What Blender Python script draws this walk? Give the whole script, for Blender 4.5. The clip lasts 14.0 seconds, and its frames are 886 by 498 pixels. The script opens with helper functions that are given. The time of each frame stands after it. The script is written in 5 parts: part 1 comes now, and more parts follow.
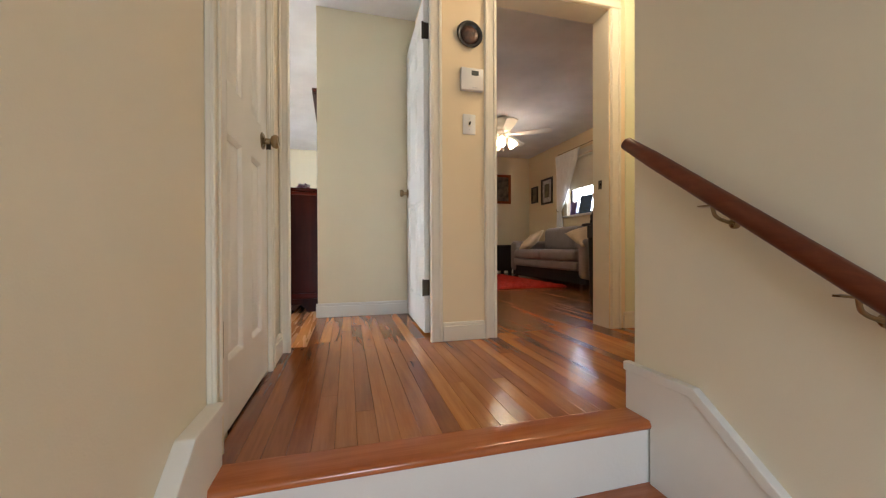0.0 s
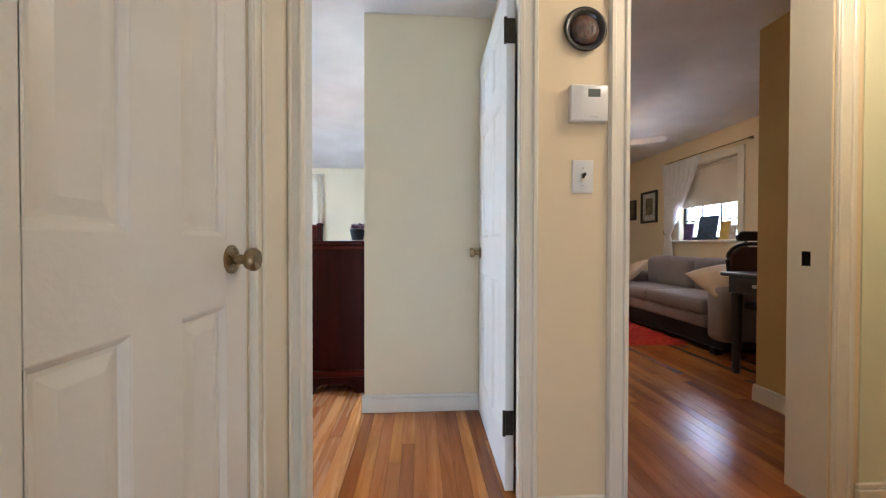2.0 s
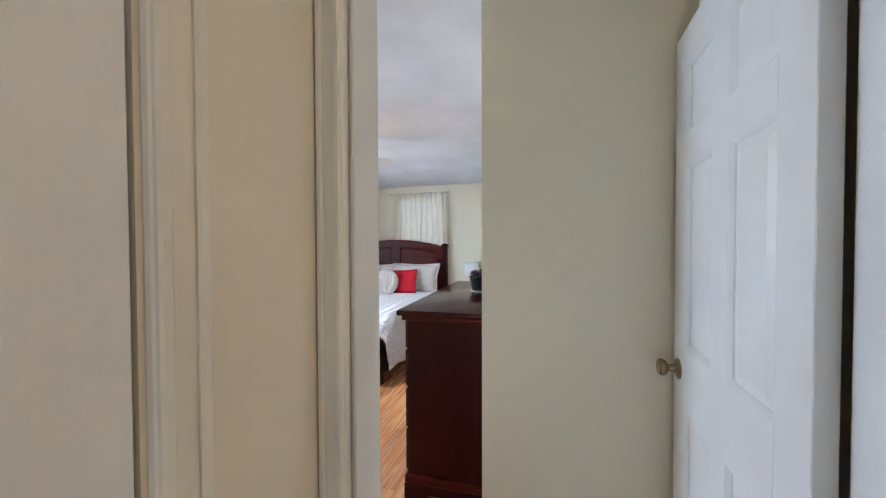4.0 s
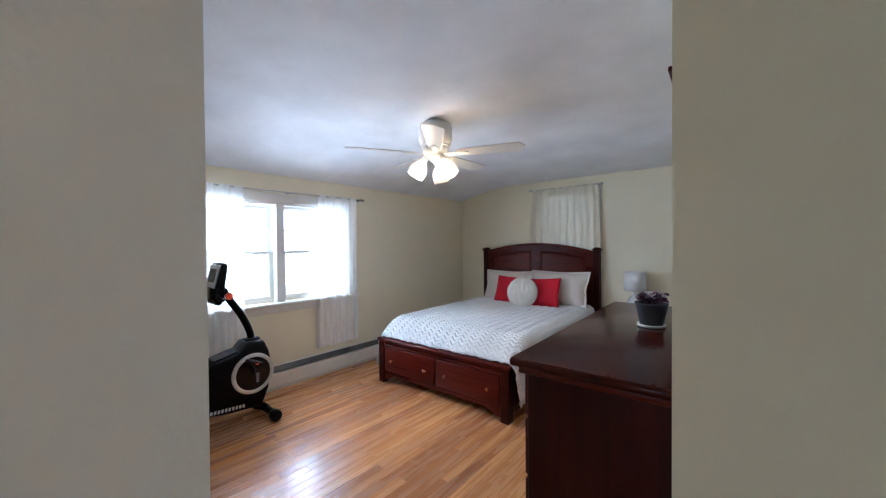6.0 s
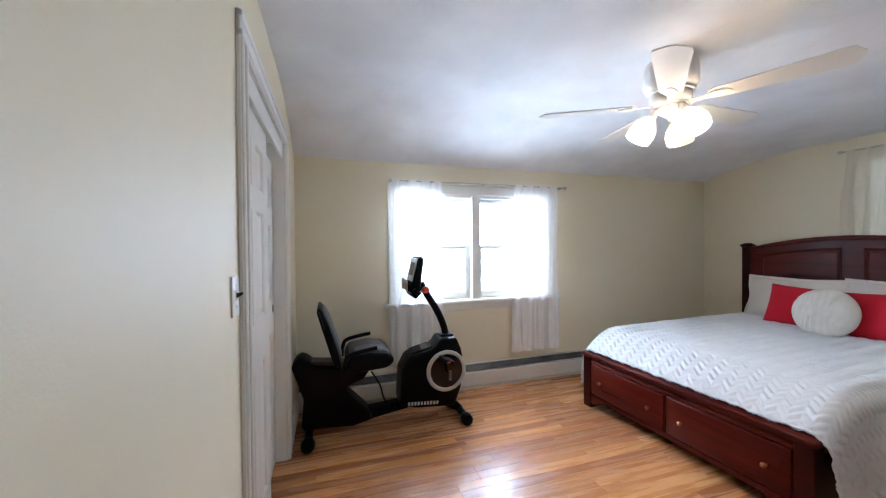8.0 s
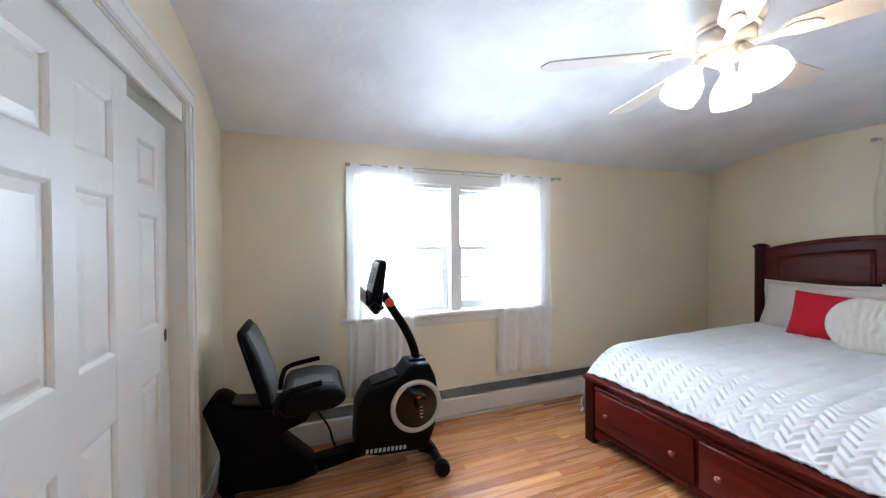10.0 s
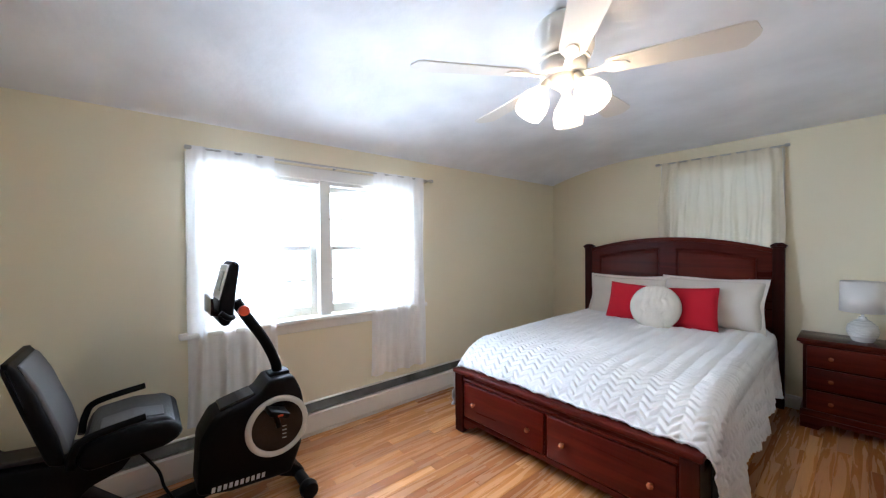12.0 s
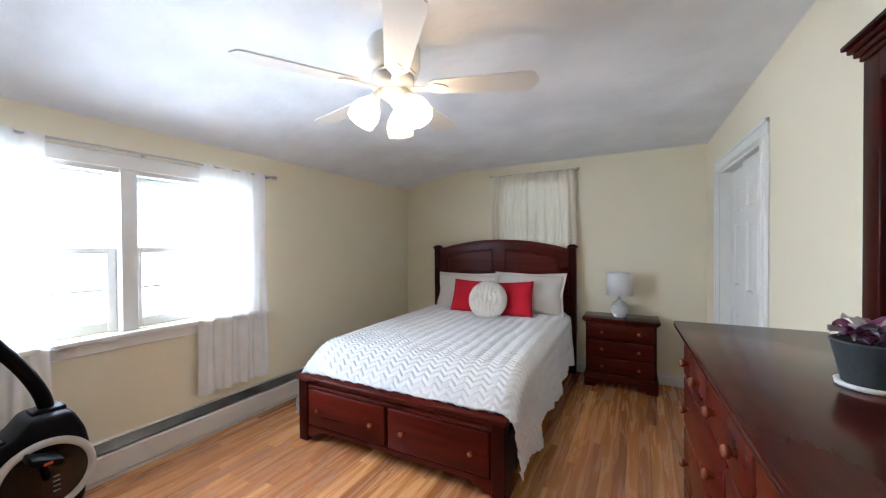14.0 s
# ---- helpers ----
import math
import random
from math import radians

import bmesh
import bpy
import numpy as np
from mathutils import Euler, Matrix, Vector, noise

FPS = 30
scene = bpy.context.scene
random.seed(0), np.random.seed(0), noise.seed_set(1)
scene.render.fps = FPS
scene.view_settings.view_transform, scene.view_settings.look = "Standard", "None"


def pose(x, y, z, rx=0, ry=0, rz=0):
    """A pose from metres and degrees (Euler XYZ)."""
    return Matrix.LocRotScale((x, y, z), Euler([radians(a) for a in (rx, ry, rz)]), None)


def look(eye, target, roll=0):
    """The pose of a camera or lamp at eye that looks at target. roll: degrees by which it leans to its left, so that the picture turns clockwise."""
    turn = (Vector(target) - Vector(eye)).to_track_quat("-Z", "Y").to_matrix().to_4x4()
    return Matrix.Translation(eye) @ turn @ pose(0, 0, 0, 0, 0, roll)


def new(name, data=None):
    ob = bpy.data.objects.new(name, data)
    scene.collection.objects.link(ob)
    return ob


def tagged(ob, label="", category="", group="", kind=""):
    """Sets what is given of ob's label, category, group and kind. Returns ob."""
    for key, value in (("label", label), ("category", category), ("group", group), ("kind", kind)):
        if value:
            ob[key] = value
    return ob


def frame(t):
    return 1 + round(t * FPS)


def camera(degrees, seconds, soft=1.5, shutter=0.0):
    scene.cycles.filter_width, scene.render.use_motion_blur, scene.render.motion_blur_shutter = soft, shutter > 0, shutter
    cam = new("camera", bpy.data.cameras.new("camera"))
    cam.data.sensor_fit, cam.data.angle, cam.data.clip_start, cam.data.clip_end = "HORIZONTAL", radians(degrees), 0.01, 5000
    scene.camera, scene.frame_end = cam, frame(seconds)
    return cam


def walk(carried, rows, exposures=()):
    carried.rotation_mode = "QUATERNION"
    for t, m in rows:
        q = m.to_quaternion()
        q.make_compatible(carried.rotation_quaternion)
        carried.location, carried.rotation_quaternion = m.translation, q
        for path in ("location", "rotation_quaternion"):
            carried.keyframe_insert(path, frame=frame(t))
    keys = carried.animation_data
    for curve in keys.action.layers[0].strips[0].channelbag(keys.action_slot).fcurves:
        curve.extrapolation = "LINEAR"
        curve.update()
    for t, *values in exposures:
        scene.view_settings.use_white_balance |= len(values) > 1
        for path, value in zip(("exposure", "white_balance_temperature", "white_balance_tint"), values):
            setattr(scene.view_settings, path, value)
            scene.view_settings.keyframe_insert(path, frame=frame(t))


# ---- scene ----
cam = camera(102.3, 14.0, soft=1.2)
PATH = [
    (0, (0.091, -0.001, 0.523), (0.608, 1.931, 0.513), -0.2),
    (0.5, (0.142, 0.148, 0.51), (0.567, 2.102, 0.503), -0.4),
    (1, (0.174, 0.331, 0.614), (0.468, 2.309, 0.6), -0.3),
    (1.5, (0.217, 0.519, 0.792), (0.434, 2.507, 0.776), -0.2),
    (2, (0.194, 0.709, 0.981), (0.327, 2.704, 0.958), 0.1),
    (2.5, (0.174, 0.862, 1.111), (0.184, 2.861, 1.086), 0.2),
    (3, (0.17, 1.026, 1.251), (-0.022, 3.016, 1.219), 0.1),
    (5.5, (0.031, 1.892, 1.381), (-1.073, 3.559, 1.353), -0.4),
    (6, (-0.02, 2.019, 1.379), (-1.311, 3.546, 1.354), -0.4),
    (6.5, (-0.066, 2.139, 1.378), (-1.571, 3.456, 1.353), -0.5),
    (7, (-0.124, 2.193, 1.354), (-1.832, 3.234, 1.333), -0.5),
    (7.5, (-0.219, 2.249, 1.347), (-2.058, 3.034, 1.324), -0.5),
    (8, (-0.38, 2.335, 1.342), (-2.285, 2.945, 1.317), -0.5),
    (10.5, (-0.963, 2.6, 1.338), (-2.797, 3.398, 1.315), -0.3),
    (11, (-0.975, 2.606, 1.323), (-2.709, 3.602, 1.305), -0.4),
    (11.5, (-0.968, 2.622, 1.316), (-2.599, 3.781, 1.301), -0.4),
    (12, (-0.945, 2.634, 1.328), (-2.473, 3.925, 1.307), -0.4),
    (12.5, (-0.9, 2.656, 1.316), (-2.319, 4.065, 1.305), -0.5),
    (13, (-0.862, 2.658, 1.325), (-2.149, 4.189, 1.308), -0.5),
    (13.5, (-0.826, 2.668, 1.332), (-1.957, 4.317, 1.31), -0.4),
    (14, (-0.791, 2.682, 1.333), (-1.754, 4.434, 1.31), -0.4),
]
walk(cam, [(t, look(eye, target, roll)) for t, eye, target, roll in PATH],
     [(0.0, 0.95, 5750, 10), (1.5, 1.0, 5250, 10), (3.0, 1.05, 5000, 10), (5.5, -0.25, 5050, 10), (6.5, 0.0, 5050, 10), (8.0, 0.08, 5200, 10), (10.5, 0.28, 5250, 10), (14.0, 0.22, 5400, 10)])

# ---- world and large lights ----
world = bpy.data.worlds.new("world")
scene.world = world
world.use_nodes = True
wn = world.node_tree.nodes
sky = wn.new("ShaderNodeTexSky")
sky.sky_type = "NISHITA"
sky.sun_disc = False
sky.sun_elevation, sky.sun_rotation = radians(48), radians(20)
wn["Background"].inputs["Strength"].default_value = 0.1
world.node_tree.links.new(sky.outputs["Color"], wn["Background"].inputs["Color"])


def lamp(name, kind, m, watts, colour, size=0.1, size_y=None):
    data = bpy.data.lights.new(name, kind)
    data.energy, data.color = watts, colour
    if kind == "AREA":
        data.shape, data.size, data.size_y = "RECTANGLE", size, size_y or size
    elif kind == "POINT":
        data.shadow_soft_size = size
    ob = new(name, data)
    ob.matrix_world = m
    return ob


sun_data = bpy.data.lights.new("sun", "SUN")
sun_data.energy, sun_data.angle, sun_data.color = 2.5, radians(0.6), (1.0, 0.95, 0.88)
sun_ob = new("sun", sun_data)
sun_ob.matrix_world = look((0, 0, 10), (0.3, 1.2, 8.6))

DAY = (0.90, 0.95, 1.0)
WARM = (1.0, 0.79, 0.57)
lamp("bedroom_window_light", "AREA", look((-3.86, 3.60, 1.36), (0, 4.75, -0.25)), 112, DAY, 1.5, 1.0)
lamp("north_window_light", "AREA", look((-1.82, 6.86, 1.7), (-1.82, 3, 1.0)), 1.5, DAY, 0.75, 0.8)
lamp("living_window_light", "AREA", look((3.9, 4.85, 1.5), (0, 4.6, 1.0)), 22, DAY, 0.85, 0.85)
lamp("entry_window_light", "AREA", look((0.25, -1.6, 0.3), (1.0, 0.4, 0.1)), 11, DAY, 0.8, 1.0)

# ---- materials ----


def nodes_of(name):
    m = bpy.data.materials.new(name)
    m.use_nodes = True
    nt = m.node_tree
    return m, nt, nt.nodes, nt.links, nt.nodes["Principled BSDF"]


def plain(name, c, rough=0.5, metal=0.0, var=0.06, scale=3.0, bump=0.02, bscale=120.0, coat=0.0, spec=0.5, sheen=0.0, mottled=None):
    """A painted, moulded or woven surface: two scales of colour variation and fine relief."""
    m, nt, n, l, p = nodes_of(name)
    co = n.new("ShaderNodeTexCoord")
    big, fine = n.new("ShaderNodeTexNoise"), n.new("ShaderNodeTexNoise")
    big.inputs["Scale"].default_value, big.inputs["Detail"].default_value = scale, 5
    fine.inputs["Scale"].default_value, fine.inputs["Detail"].default_value = bscale, 3
    for t in (big, fine):
        l.new(co.outputs["Object"], t.inputs["Vector"])
    ramp = n.new("ShaderNodeValToRGB")
    e = ramp.color_ramp.elements
    dark = mottled or [v * (1 - var * 2) for v in c]
    e[0].position, e[0].color = 0.3, (*dark, 1)
    e[1].position, e[1].color = 0.7, (*[min(1, v * (1 + var * 0.5)) for v in c], 1)
    l.new(big.outputs["Fac"], ramp.inputs["Fac"])
    l.new(ramp.outputs["Color"], p.inputs["Base Color"])
    mr = n.new("ShaderNodeMapRange")
    mr.inputs["To Min"].default_value, mr.inputs["To Max"].default_value = max(0.02, rough * 0.85), min(1, rough * 1.15)
    l.new(big.outputs["Fac"], mr.inputs["Value"])
    l.new(mr.outputs["Result"], p.inputs["Roughness"])
    p.inputs["Metallic"].default_value = metal
    p.inputs["Coat Weight"].default_value = coat
    p.inputs["Specular IOR Level"].default_value = spec
    p.inputs["Sheen Weight"].default_value = sheen
    if bump:
        b = n.new("ShaderNodeBump")
        b.inputs["Strength"].default_value, b.inputs["Distance"].default_value = min(1.0, bump * 10), 0.004
        l.new(fine.outputs["Fac"], b.inputs["Height"])
        l.new(b.outputs["Normal"], p.inputs["Normal"])
    return m


def timber(name, dark, light, rough, axis="Y", island=False, coat=0.0, tone=0.5, grain=1.0, spec=0.5):
    """Sawn wood with long grain; each board takes its own tone."""
    m, nt, n, l, p = nodes_of(name)
    co = n.new("ShaderNodeTexCoord")
    if island:
        geo = n.new("ShaderNodeNewGeometry")
        rnd = geo.outputs["Random Per Island"]
    else:
        info = n.new("ShaderNodeObjectInfo")
        rnd = info.outputs["Random"]
    mul = n.new("ShaderNodeVectorMath")
    mul.operation = "MULTIPLY_ADD"
    comb = n.new("ShaderNodeCombineXYZ")
    for s in ("X", "Y", "Z"):
        l.new(rnd, comb.inputs[s])
    mul.inputs[1].default_value = (37, 53, 29)
    l.new(comb.outputs[0], mul.inputs[0])
    l.new(co.outputs["Object"], mul.inputs[2])
    mp = n.new("ShaderNodeMapping")
    long, short = 1.6 * grain, 26.0 * grain
    mp.inputs["Scale"].default_value = {"X": (long, short, short), "Y": (short, long, short), "Z": (short, short, long)}[axis]
    l.new(mul.outputs[0], mp.inputs["Vector"])
    g1, g2 = n.new("ShaderNodeTexNoise"), n.new("ShaderNodeTexNoise")
    g1.inputs["Scale"].default_value, g1.inputs["Detail"].default_value, g1.inputs["Distortion"].default_value = 1.0, 6, 0.9
    g2.inputs["Scale"].default_value, g2.inputs["Detail"].default_value = 7.0, 4
    l.new(mp.outputs[0], g1.inputs["Vector"])
    l.new(mp.outputs[0], g2.inputs["Vector"])
    add = n.new("ShaderNodeMath")
    add.operation = "MULTIPLY_ADD"
    l.new(g2.outputs["Fac"], add.inputs[0])
    add.inputs[1].default_value = 0.35
    l.new(g1.outputs["Fac"], add.inputs[2])
    ramp = n.new("ShaderNodeValToRGB")
    e = ramp.color_ramp.elements
    e[0].position, e[0].color = 0.42, (*dark, 1)
    e[1].position, e[1].color = 0.86, (*light, 1)
    l.new(add.outputs[0], ramp.inputs["Fac"])
    hsv = n.new("ShaderNodeHueSaturation")
    val = n.new("ShaderNodeMapRange")
    val.inputs["To Min"].default_value, val.inputs["To Max"].default_value = 1 - tone, 1 + tone * 0.55
    l.new(rnd, val.inputs["Value"])
    l.new(val.outputs[0], hsv.inputs["Value"])
    hue = n.new("ShaderNodeMapRange")
    hue.inputs["To Min"].default_value, hue.inputs["To Max"].default_value = 0.5 - 0.02 * tone, 0.5 + 0.016 * tone
    l.new(rnd, hue.inputs["Value"])
    l.new(hue.outputs[0], hsv.inputs["Hue"])
    l.new(ramp.outputs[0], hsv.inputs["Color"])
    l.new(hsv.outputs[0], p.inputs["Base Color"])
    rr = n.new("ShaderNodeMapRange")
    rr.inputs["To Min"].default_value, rr.inputs["To Max"].default_value = rough * 0.8, rough * 1.3
    l.new(g1.outputs["Fac"], rr.inputs["Value"])
    l.new(rr.outputs[0], p.inputs["Roughness"])
    p.inputs["Coat Weight"].default_value = coat
    p.inputs["Coat Roughness"].default_value = 0.12
    p.inputs["Specular IOR Level"].default_value = spec
    b = n.new("ShaderNodeBump")
    b.inputs["Strength"].default_value, b.inputs["Distance"].default_value = 0.12, 0.002
    l.new(add.outputs[0], b.inputs["Height"])
    l.new(b.outputs["Normal"], p.inputs["Normal"])
    return m


def sheer(name, c, clear, bright=0.5):
    """Thin woven voile: part open weave, part cloth that lets light through."""
    m, nt, n, l, p = nodes_of(name)
    n.remove(p)
    out = n["Material Output"]
    tr, tl, df = n.new("ShaderNodeBsdfTransparent"), n.new("ShaderNodeBsdfTranslucent"), n.new("ShaderNodeBsdfDiffuse")
    tl.inputs["Color"].default_value = df.inputs["Color"].default_value = (*c, 1)
    a, b = n.new("ShaderNodeMixShader"), n.new("ShaderNodeMixShader")
    a.inputs[0].default_value = bright
    l.new(df.outputs[0], a.inputs[1])
    l.new(tl.outputs[0], a.inputs[2])
    co, no = n.new("ShaderNodeTexCoord"), n.new("ShaderNodeTexNoise")
    no.inputs["Scale"].default_value, no.inputs["Detail"].default_value = 16, 6
    l.new(co.outputs["Object"], no.inputs["Vector"])
    mr = n.new("ShaderNodeMapRange")
    mr.inputs["To Min"].default_value, mr.inputs["To Max"].default_value = clear * 0.6, clear * 1.4
    l.new(no.outputs["Fac"], mr.inputs["Value"])
    l.new(mr.outputs[0], b.inputs[0])
    l.new(a.outputs[0], b.inputs[1])
    l.new(tr.outputs[0], b.inputs[2])
    l.new(b.outputs[0], out.inputs["Surface"])
    return m


def glowing(name, c, strength):
    m, nt, n, l, p = nodes_of(name)
    p.inputs["Base Color"].default_value = (0.9, 0.88, 0.84, 1)
    p.inputs["Roughness"].default_value = 0.35
    p.inputs["Emission Color"].default_value = (*c, 1)
    p.inputs["Emission Strength"].default_value = strength
    return m


def lit_glass(name, c, strength):
    """Ribbed frosted glass round a burning bulb: it glows and lets the lamp inside shine through."""
    m, nt, n, l, p = nodes_of(name)
    p.inputs["Base Color"].default_value = (0.92, 0.90, 0.86, 1)
    p.inputs["Roughness"].default_value = 0.3
    p.inputs["Emission Color"].default_value = (*c, 1)
    co, wv = n.new("ShaderNodeTexCoord"), n.new("ShaderNodeTexNoise")
    wv.inputs["Scale"].default_value, wv.inputs["Detail"].default_value = 38, 3
    l.new(co.outputs["Object"], wv.inputs["Vector"])
    mr = n.new("ShaderNodeMapRange")
    mr.inputs["To Min"].default_value, mr.inputs["To Max"].default_value = strength * 0.55, strength * 1.4
    l.new(wv.outputs["Fac"], mr.inputs["Value"])
    l.new(mr.outputs[0], p.inputs["Emission Strength"])
    tr, mix = n.new("ShaderNodeBsdfTransparent"), n.new("ShaderNodeMixShader")
    tr.inputs["Color"].default_value = (1.0, 0.94, 0.84, 1)
    mix.inputs[0].default_value = 0.50
    l.new(p.outputs[0], mix.inputs[1])
    l.new(tr.outputs[0], mix.inputs[2])
    l.new(mix.outputs[0], n["Material Output"].inputs["Surface"])
    return m


def clear_glass(name):
    m, nt, n, l, p = nodes_of(name)
    p.inputs["Base Color"].default_value = (0.97, 0.99, 0.98, 1)
    p.inputs["Roughness"].default_value = 0.02
    p.inputs["Transmission Weight"].default_value = 1.0
    p.inputs["IOR"].default_value = 1.45
    return m


WALL = plain("cream_wall_paint", (0.81, 0.74, 0.55), 0.55, var=0.02, scale=1.3, bump=0.010, bscale=260)
PEACH = plain("peach_wall_paint", (0.82, 0.68, 0.44), 0.5, var=0.02, scale=1.3, bump=0.010, bscale=260)
STAIRWALL = plain("stair_wall_paint", (0.78, 0.71, 0.55), 0.5, var=0.02, scale=1.3, bump=0.010, bscale=260)
TRIM = plain("white_trim_paint", (0.80, 0.79, 0.74), 0.32, var=0.02, scale=5, bump=0.015, bscale=90)
CREAMTRIM = plain("cream_trim_paint", (0.80, 0.75, 0.62), 0.32, var=0.025, scale=5, bump=0.015, bscale=90)
CEIL = plain("textured_ceiling_paint", (0.86, 0.87, 0.89), 0.8, var=0.06, scale=2.6, bump=0.10, bscale=11)
FLOORWOOD = timber("varnished_oak_board", (0.29, 0.088, 0.016), (0.45, 0.165, 0.038), 0.22, tone=0.46, coat=0.2)
FLOORFAR = timber("varnished_oak_floor", (0.29, 0.088, 0.016), (0.45, 0.165, 0.038), 0.22, tone=0.46, island=True, coat=0.2)
# Same oak as the hall; the bedroom's daylight glare is painted in as paler wood.
FLOORLIT = timber("daylit_oak_board", (0.44, 0.180, 0.060), (0.59, 0.275, 0.100), 0.26, tone=0.36, coat=0.3)
NOSING = timber("varnished_oak_nosing", (0.34, 0.085, 0.018), (0.50, 0.16, 0.042), 0.20, axis="X", tone=0.1, coat=0.4)
# Cherry for sides and posts, darkened to carry the shade on the dresser end.
CHERRYSHADE = timber("shaded_cherry_wood", (0.017, 0.0014, 0.0009), (0.036, 0.0030, 0.0015), 0.34, axis="Z", tone=0.08, coat=0.03, spec=0.12, grain=0.6)
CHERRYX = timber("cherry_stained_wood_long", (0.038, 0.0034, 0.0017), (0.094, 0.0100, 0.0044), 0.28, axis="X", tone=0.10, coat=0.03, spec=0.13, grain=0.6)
CHERRYY = timber("cherry_stained_top", (0.030, 0.004, 0.0024), (0.055, 0.008, 0.004), 0.16, axis="Y", tone=0.06, coat=0.02, spec=0.14, grain=0.6)
RAILWOOD = timber("handrail_varnished_wood", (0.085, 0.019, 0.007), (0.145, 0.036, 0.012), 0.34, tone=0.02, coat=0.05, spec=0.3, grain=1.3)
KNOBWOOD = plain("knob_wood", (0.26, 0.075, 0.03), 0.22, coat=0.4)
BRASS = plain("aged_brass", (0.36, 0.27, 0.15), 0.28, metal=1.0, var=0.15, scale=20, bump=0)
DARKBRASS = plain("dark_brass_hinge", (0.045, 0.032, 0.018), 0.45, metal=0.5, var=0.2, scale=30, bump=0)
STEEL = plain("brushed_steel", (0.55, 0.54, 0.52), 0.3, metal=1.0, bump=0)
IVORY = plain("ivory_plastic", (0.72, 0.64, 0.46), 0.3, bump=0)
WHITEPL = plain("white_plastic", (0.78, 0.77, 0.73), 0.3, bump=0)
BLACKPL = plain("black_plastic", (0.003, 0.003, 0.0033), 0.45, spec=0.1, var=0.1, scale=9, bump=0.01, bscale=300)
GLOSSBLK = plain("gloss_black_plastic", (0.004, 0.004, 0.005), 0.15, spec=0.35, bump=0)
GREYVIN = plain("grey_vinyl", (0.018, 0.018, 0.020), 0.4, bump=0.03, bscale=200)
LIGHTGREY = plain("light_grey_vinyl", (0.10, 0.10, 0.105), 0.45, bump=0.03, bscale=200)
DISCWHITE = plain("pale_grey_ring", (0.55, 0.54, 0.51), 0.4, bump=0)
ORANGE = plain("orange_plastic", (0.75, 0.09, 0.03), 0.35, bump=0)
SILVER = plain("silver_plastic", (0.60, 0.61, 0.62), 0.35, metal=0.2, bump=0)
LCD = plain("grey_display", (0.10, 0.12, 0.11), 0.15, bump=0)
QUILT = plain("white_quilt_cotton", (0.79, 0.79, 0.79), 0.85, var=0.03, bump=0.07, bscale=420, spec=0.2, sheen=0.2)
SHAM = plain("ivory_sham_linen", (0.76, 0.71, 0.64), 0.85, var=0.03, bump=0.06, bscale=500, spec=0.2)
REDCLOTH = plain("red_cushion_cloth", (0.55, 0.012, 0.028), 0.8, var=0.05, bump=0.06, bscale=500, spec=0.25)
FLUFF = plain("ivory_knit", (0.78, 0.74, 0.66), 0.9, var=0.04, scale=12, bump=0.1, bscale=260, spec=0.15)
MATTBLACK = plain("matt_black", (0.012, 0.012, 0.014), 0.8, bump=0.03)
SOFACL = plain("grey_sofa_cloth", (0.30, 0.26, 0.25), 0.85, var=0.06, scale=6, bump=0.06, bscale=380, spec=0.2)
SANDCL = plain("sand_cushion_cloth", (0.62, 0.46, 0.29), 0.85, var=0.08, scale=10, bump=0.05)
RUGRED = plain("red_shag", (0.52, 0.045, 0.025), 0.95, var=0.2, scale=24, bump=0.1, bscale=160, spec=0.1)
EBONY = plain("black_painted_wood", (0.012, 0.010, 0.010), 0.3, bump=0.01)
HEATWHITE = plain("heater_enamel", (0.74, 0.71, 0.65), 0.4, var=0.04, bump=0)
HEATFIN = plain("heater_fins", (0.02, 0.02, 0.018), 0.35, metal=0.3, var=0.3, scale=5, bump=0.05, bscale=40, mottled=(0.16, 0.16, 0.15))
POTGREY = plain("slate_grey_pot", (0.055, 0.062, 0.068), 0.5, var=0.1, bump=0.04, bscale=90)
POTRIM = plain("white_saucer", (0.72, 0.71, 0.67), 0.3, bump=0)
LEAFP = plain("purple_leaf", (0.24, 0.05, 0.15), 0.55, var=0.3, scale=30, bump=0.02)
LEAFS = plain("silvery_leaf", (0.55, 0.47, 0.50), 0.55, var=0.2, scale=30, bump=0.02)
CERAMIC = plain("white_ceramic", (0.78, 0.77, 0.74), 0.25, bump=0.0)
LINENSHADE = plain("white_lamp_shade", (0.82, 0.80, 0.77), 0.8, var=0.02, bump=0.04, bscale=400)
FANWHITE = plain("fan_white_enamel", (0.80, 0.77, 0.71), 0.35, var=0.02, bump=0)
PAINTING = plain("dark_painting", (0.20, 0.15, 0.09), 0.4, var=0.3, scale=9, bump=0, mottled=(0.02, 0.02, 0.02))
PRINT = plain("pale_print", (0.72, 0.70, 0.66), 0.5, var=0.1, scale=20, bump=0, mottled=(0.35, 0.28, 0.24))
PLATEIMG = plain("bronze_relief", (0.10, 0.040, 0.020), 0.45, var=0.3, scale=30, bump=0.08, bscale=60, mottled=(0.02, 0.014, 0.01))
TAN = plain("tan_wall_paint", (0.52, 0.36, 0.13), 0.5, var=0.02, scale=1.3, bump=0.03, bscale=260)
# Greenish daylight falling on the hall pier, mixed into its wall colour.
GREENLIT = plain("green_lit_wall_paint", (0.77, 0.78, 0.55), 0.5, var=0.02, scale=1.3, bump=0.03, bscale=260)
SHADECL = plain("roller_shade_cloth", (0.74, 0.66, 0.52), 0.8, bump=0.02)
CARDB = plain("card_blue", (0.07, 0.12, 0.24), 0.5, var=0.3, scale=30, bump=0, mottled=(0.03, 0.05, 0.05))
CARDP = plain("card_purple", (0.14, 0.08, 0.26), 0.5, var=0.3, scale=30, bump=0)
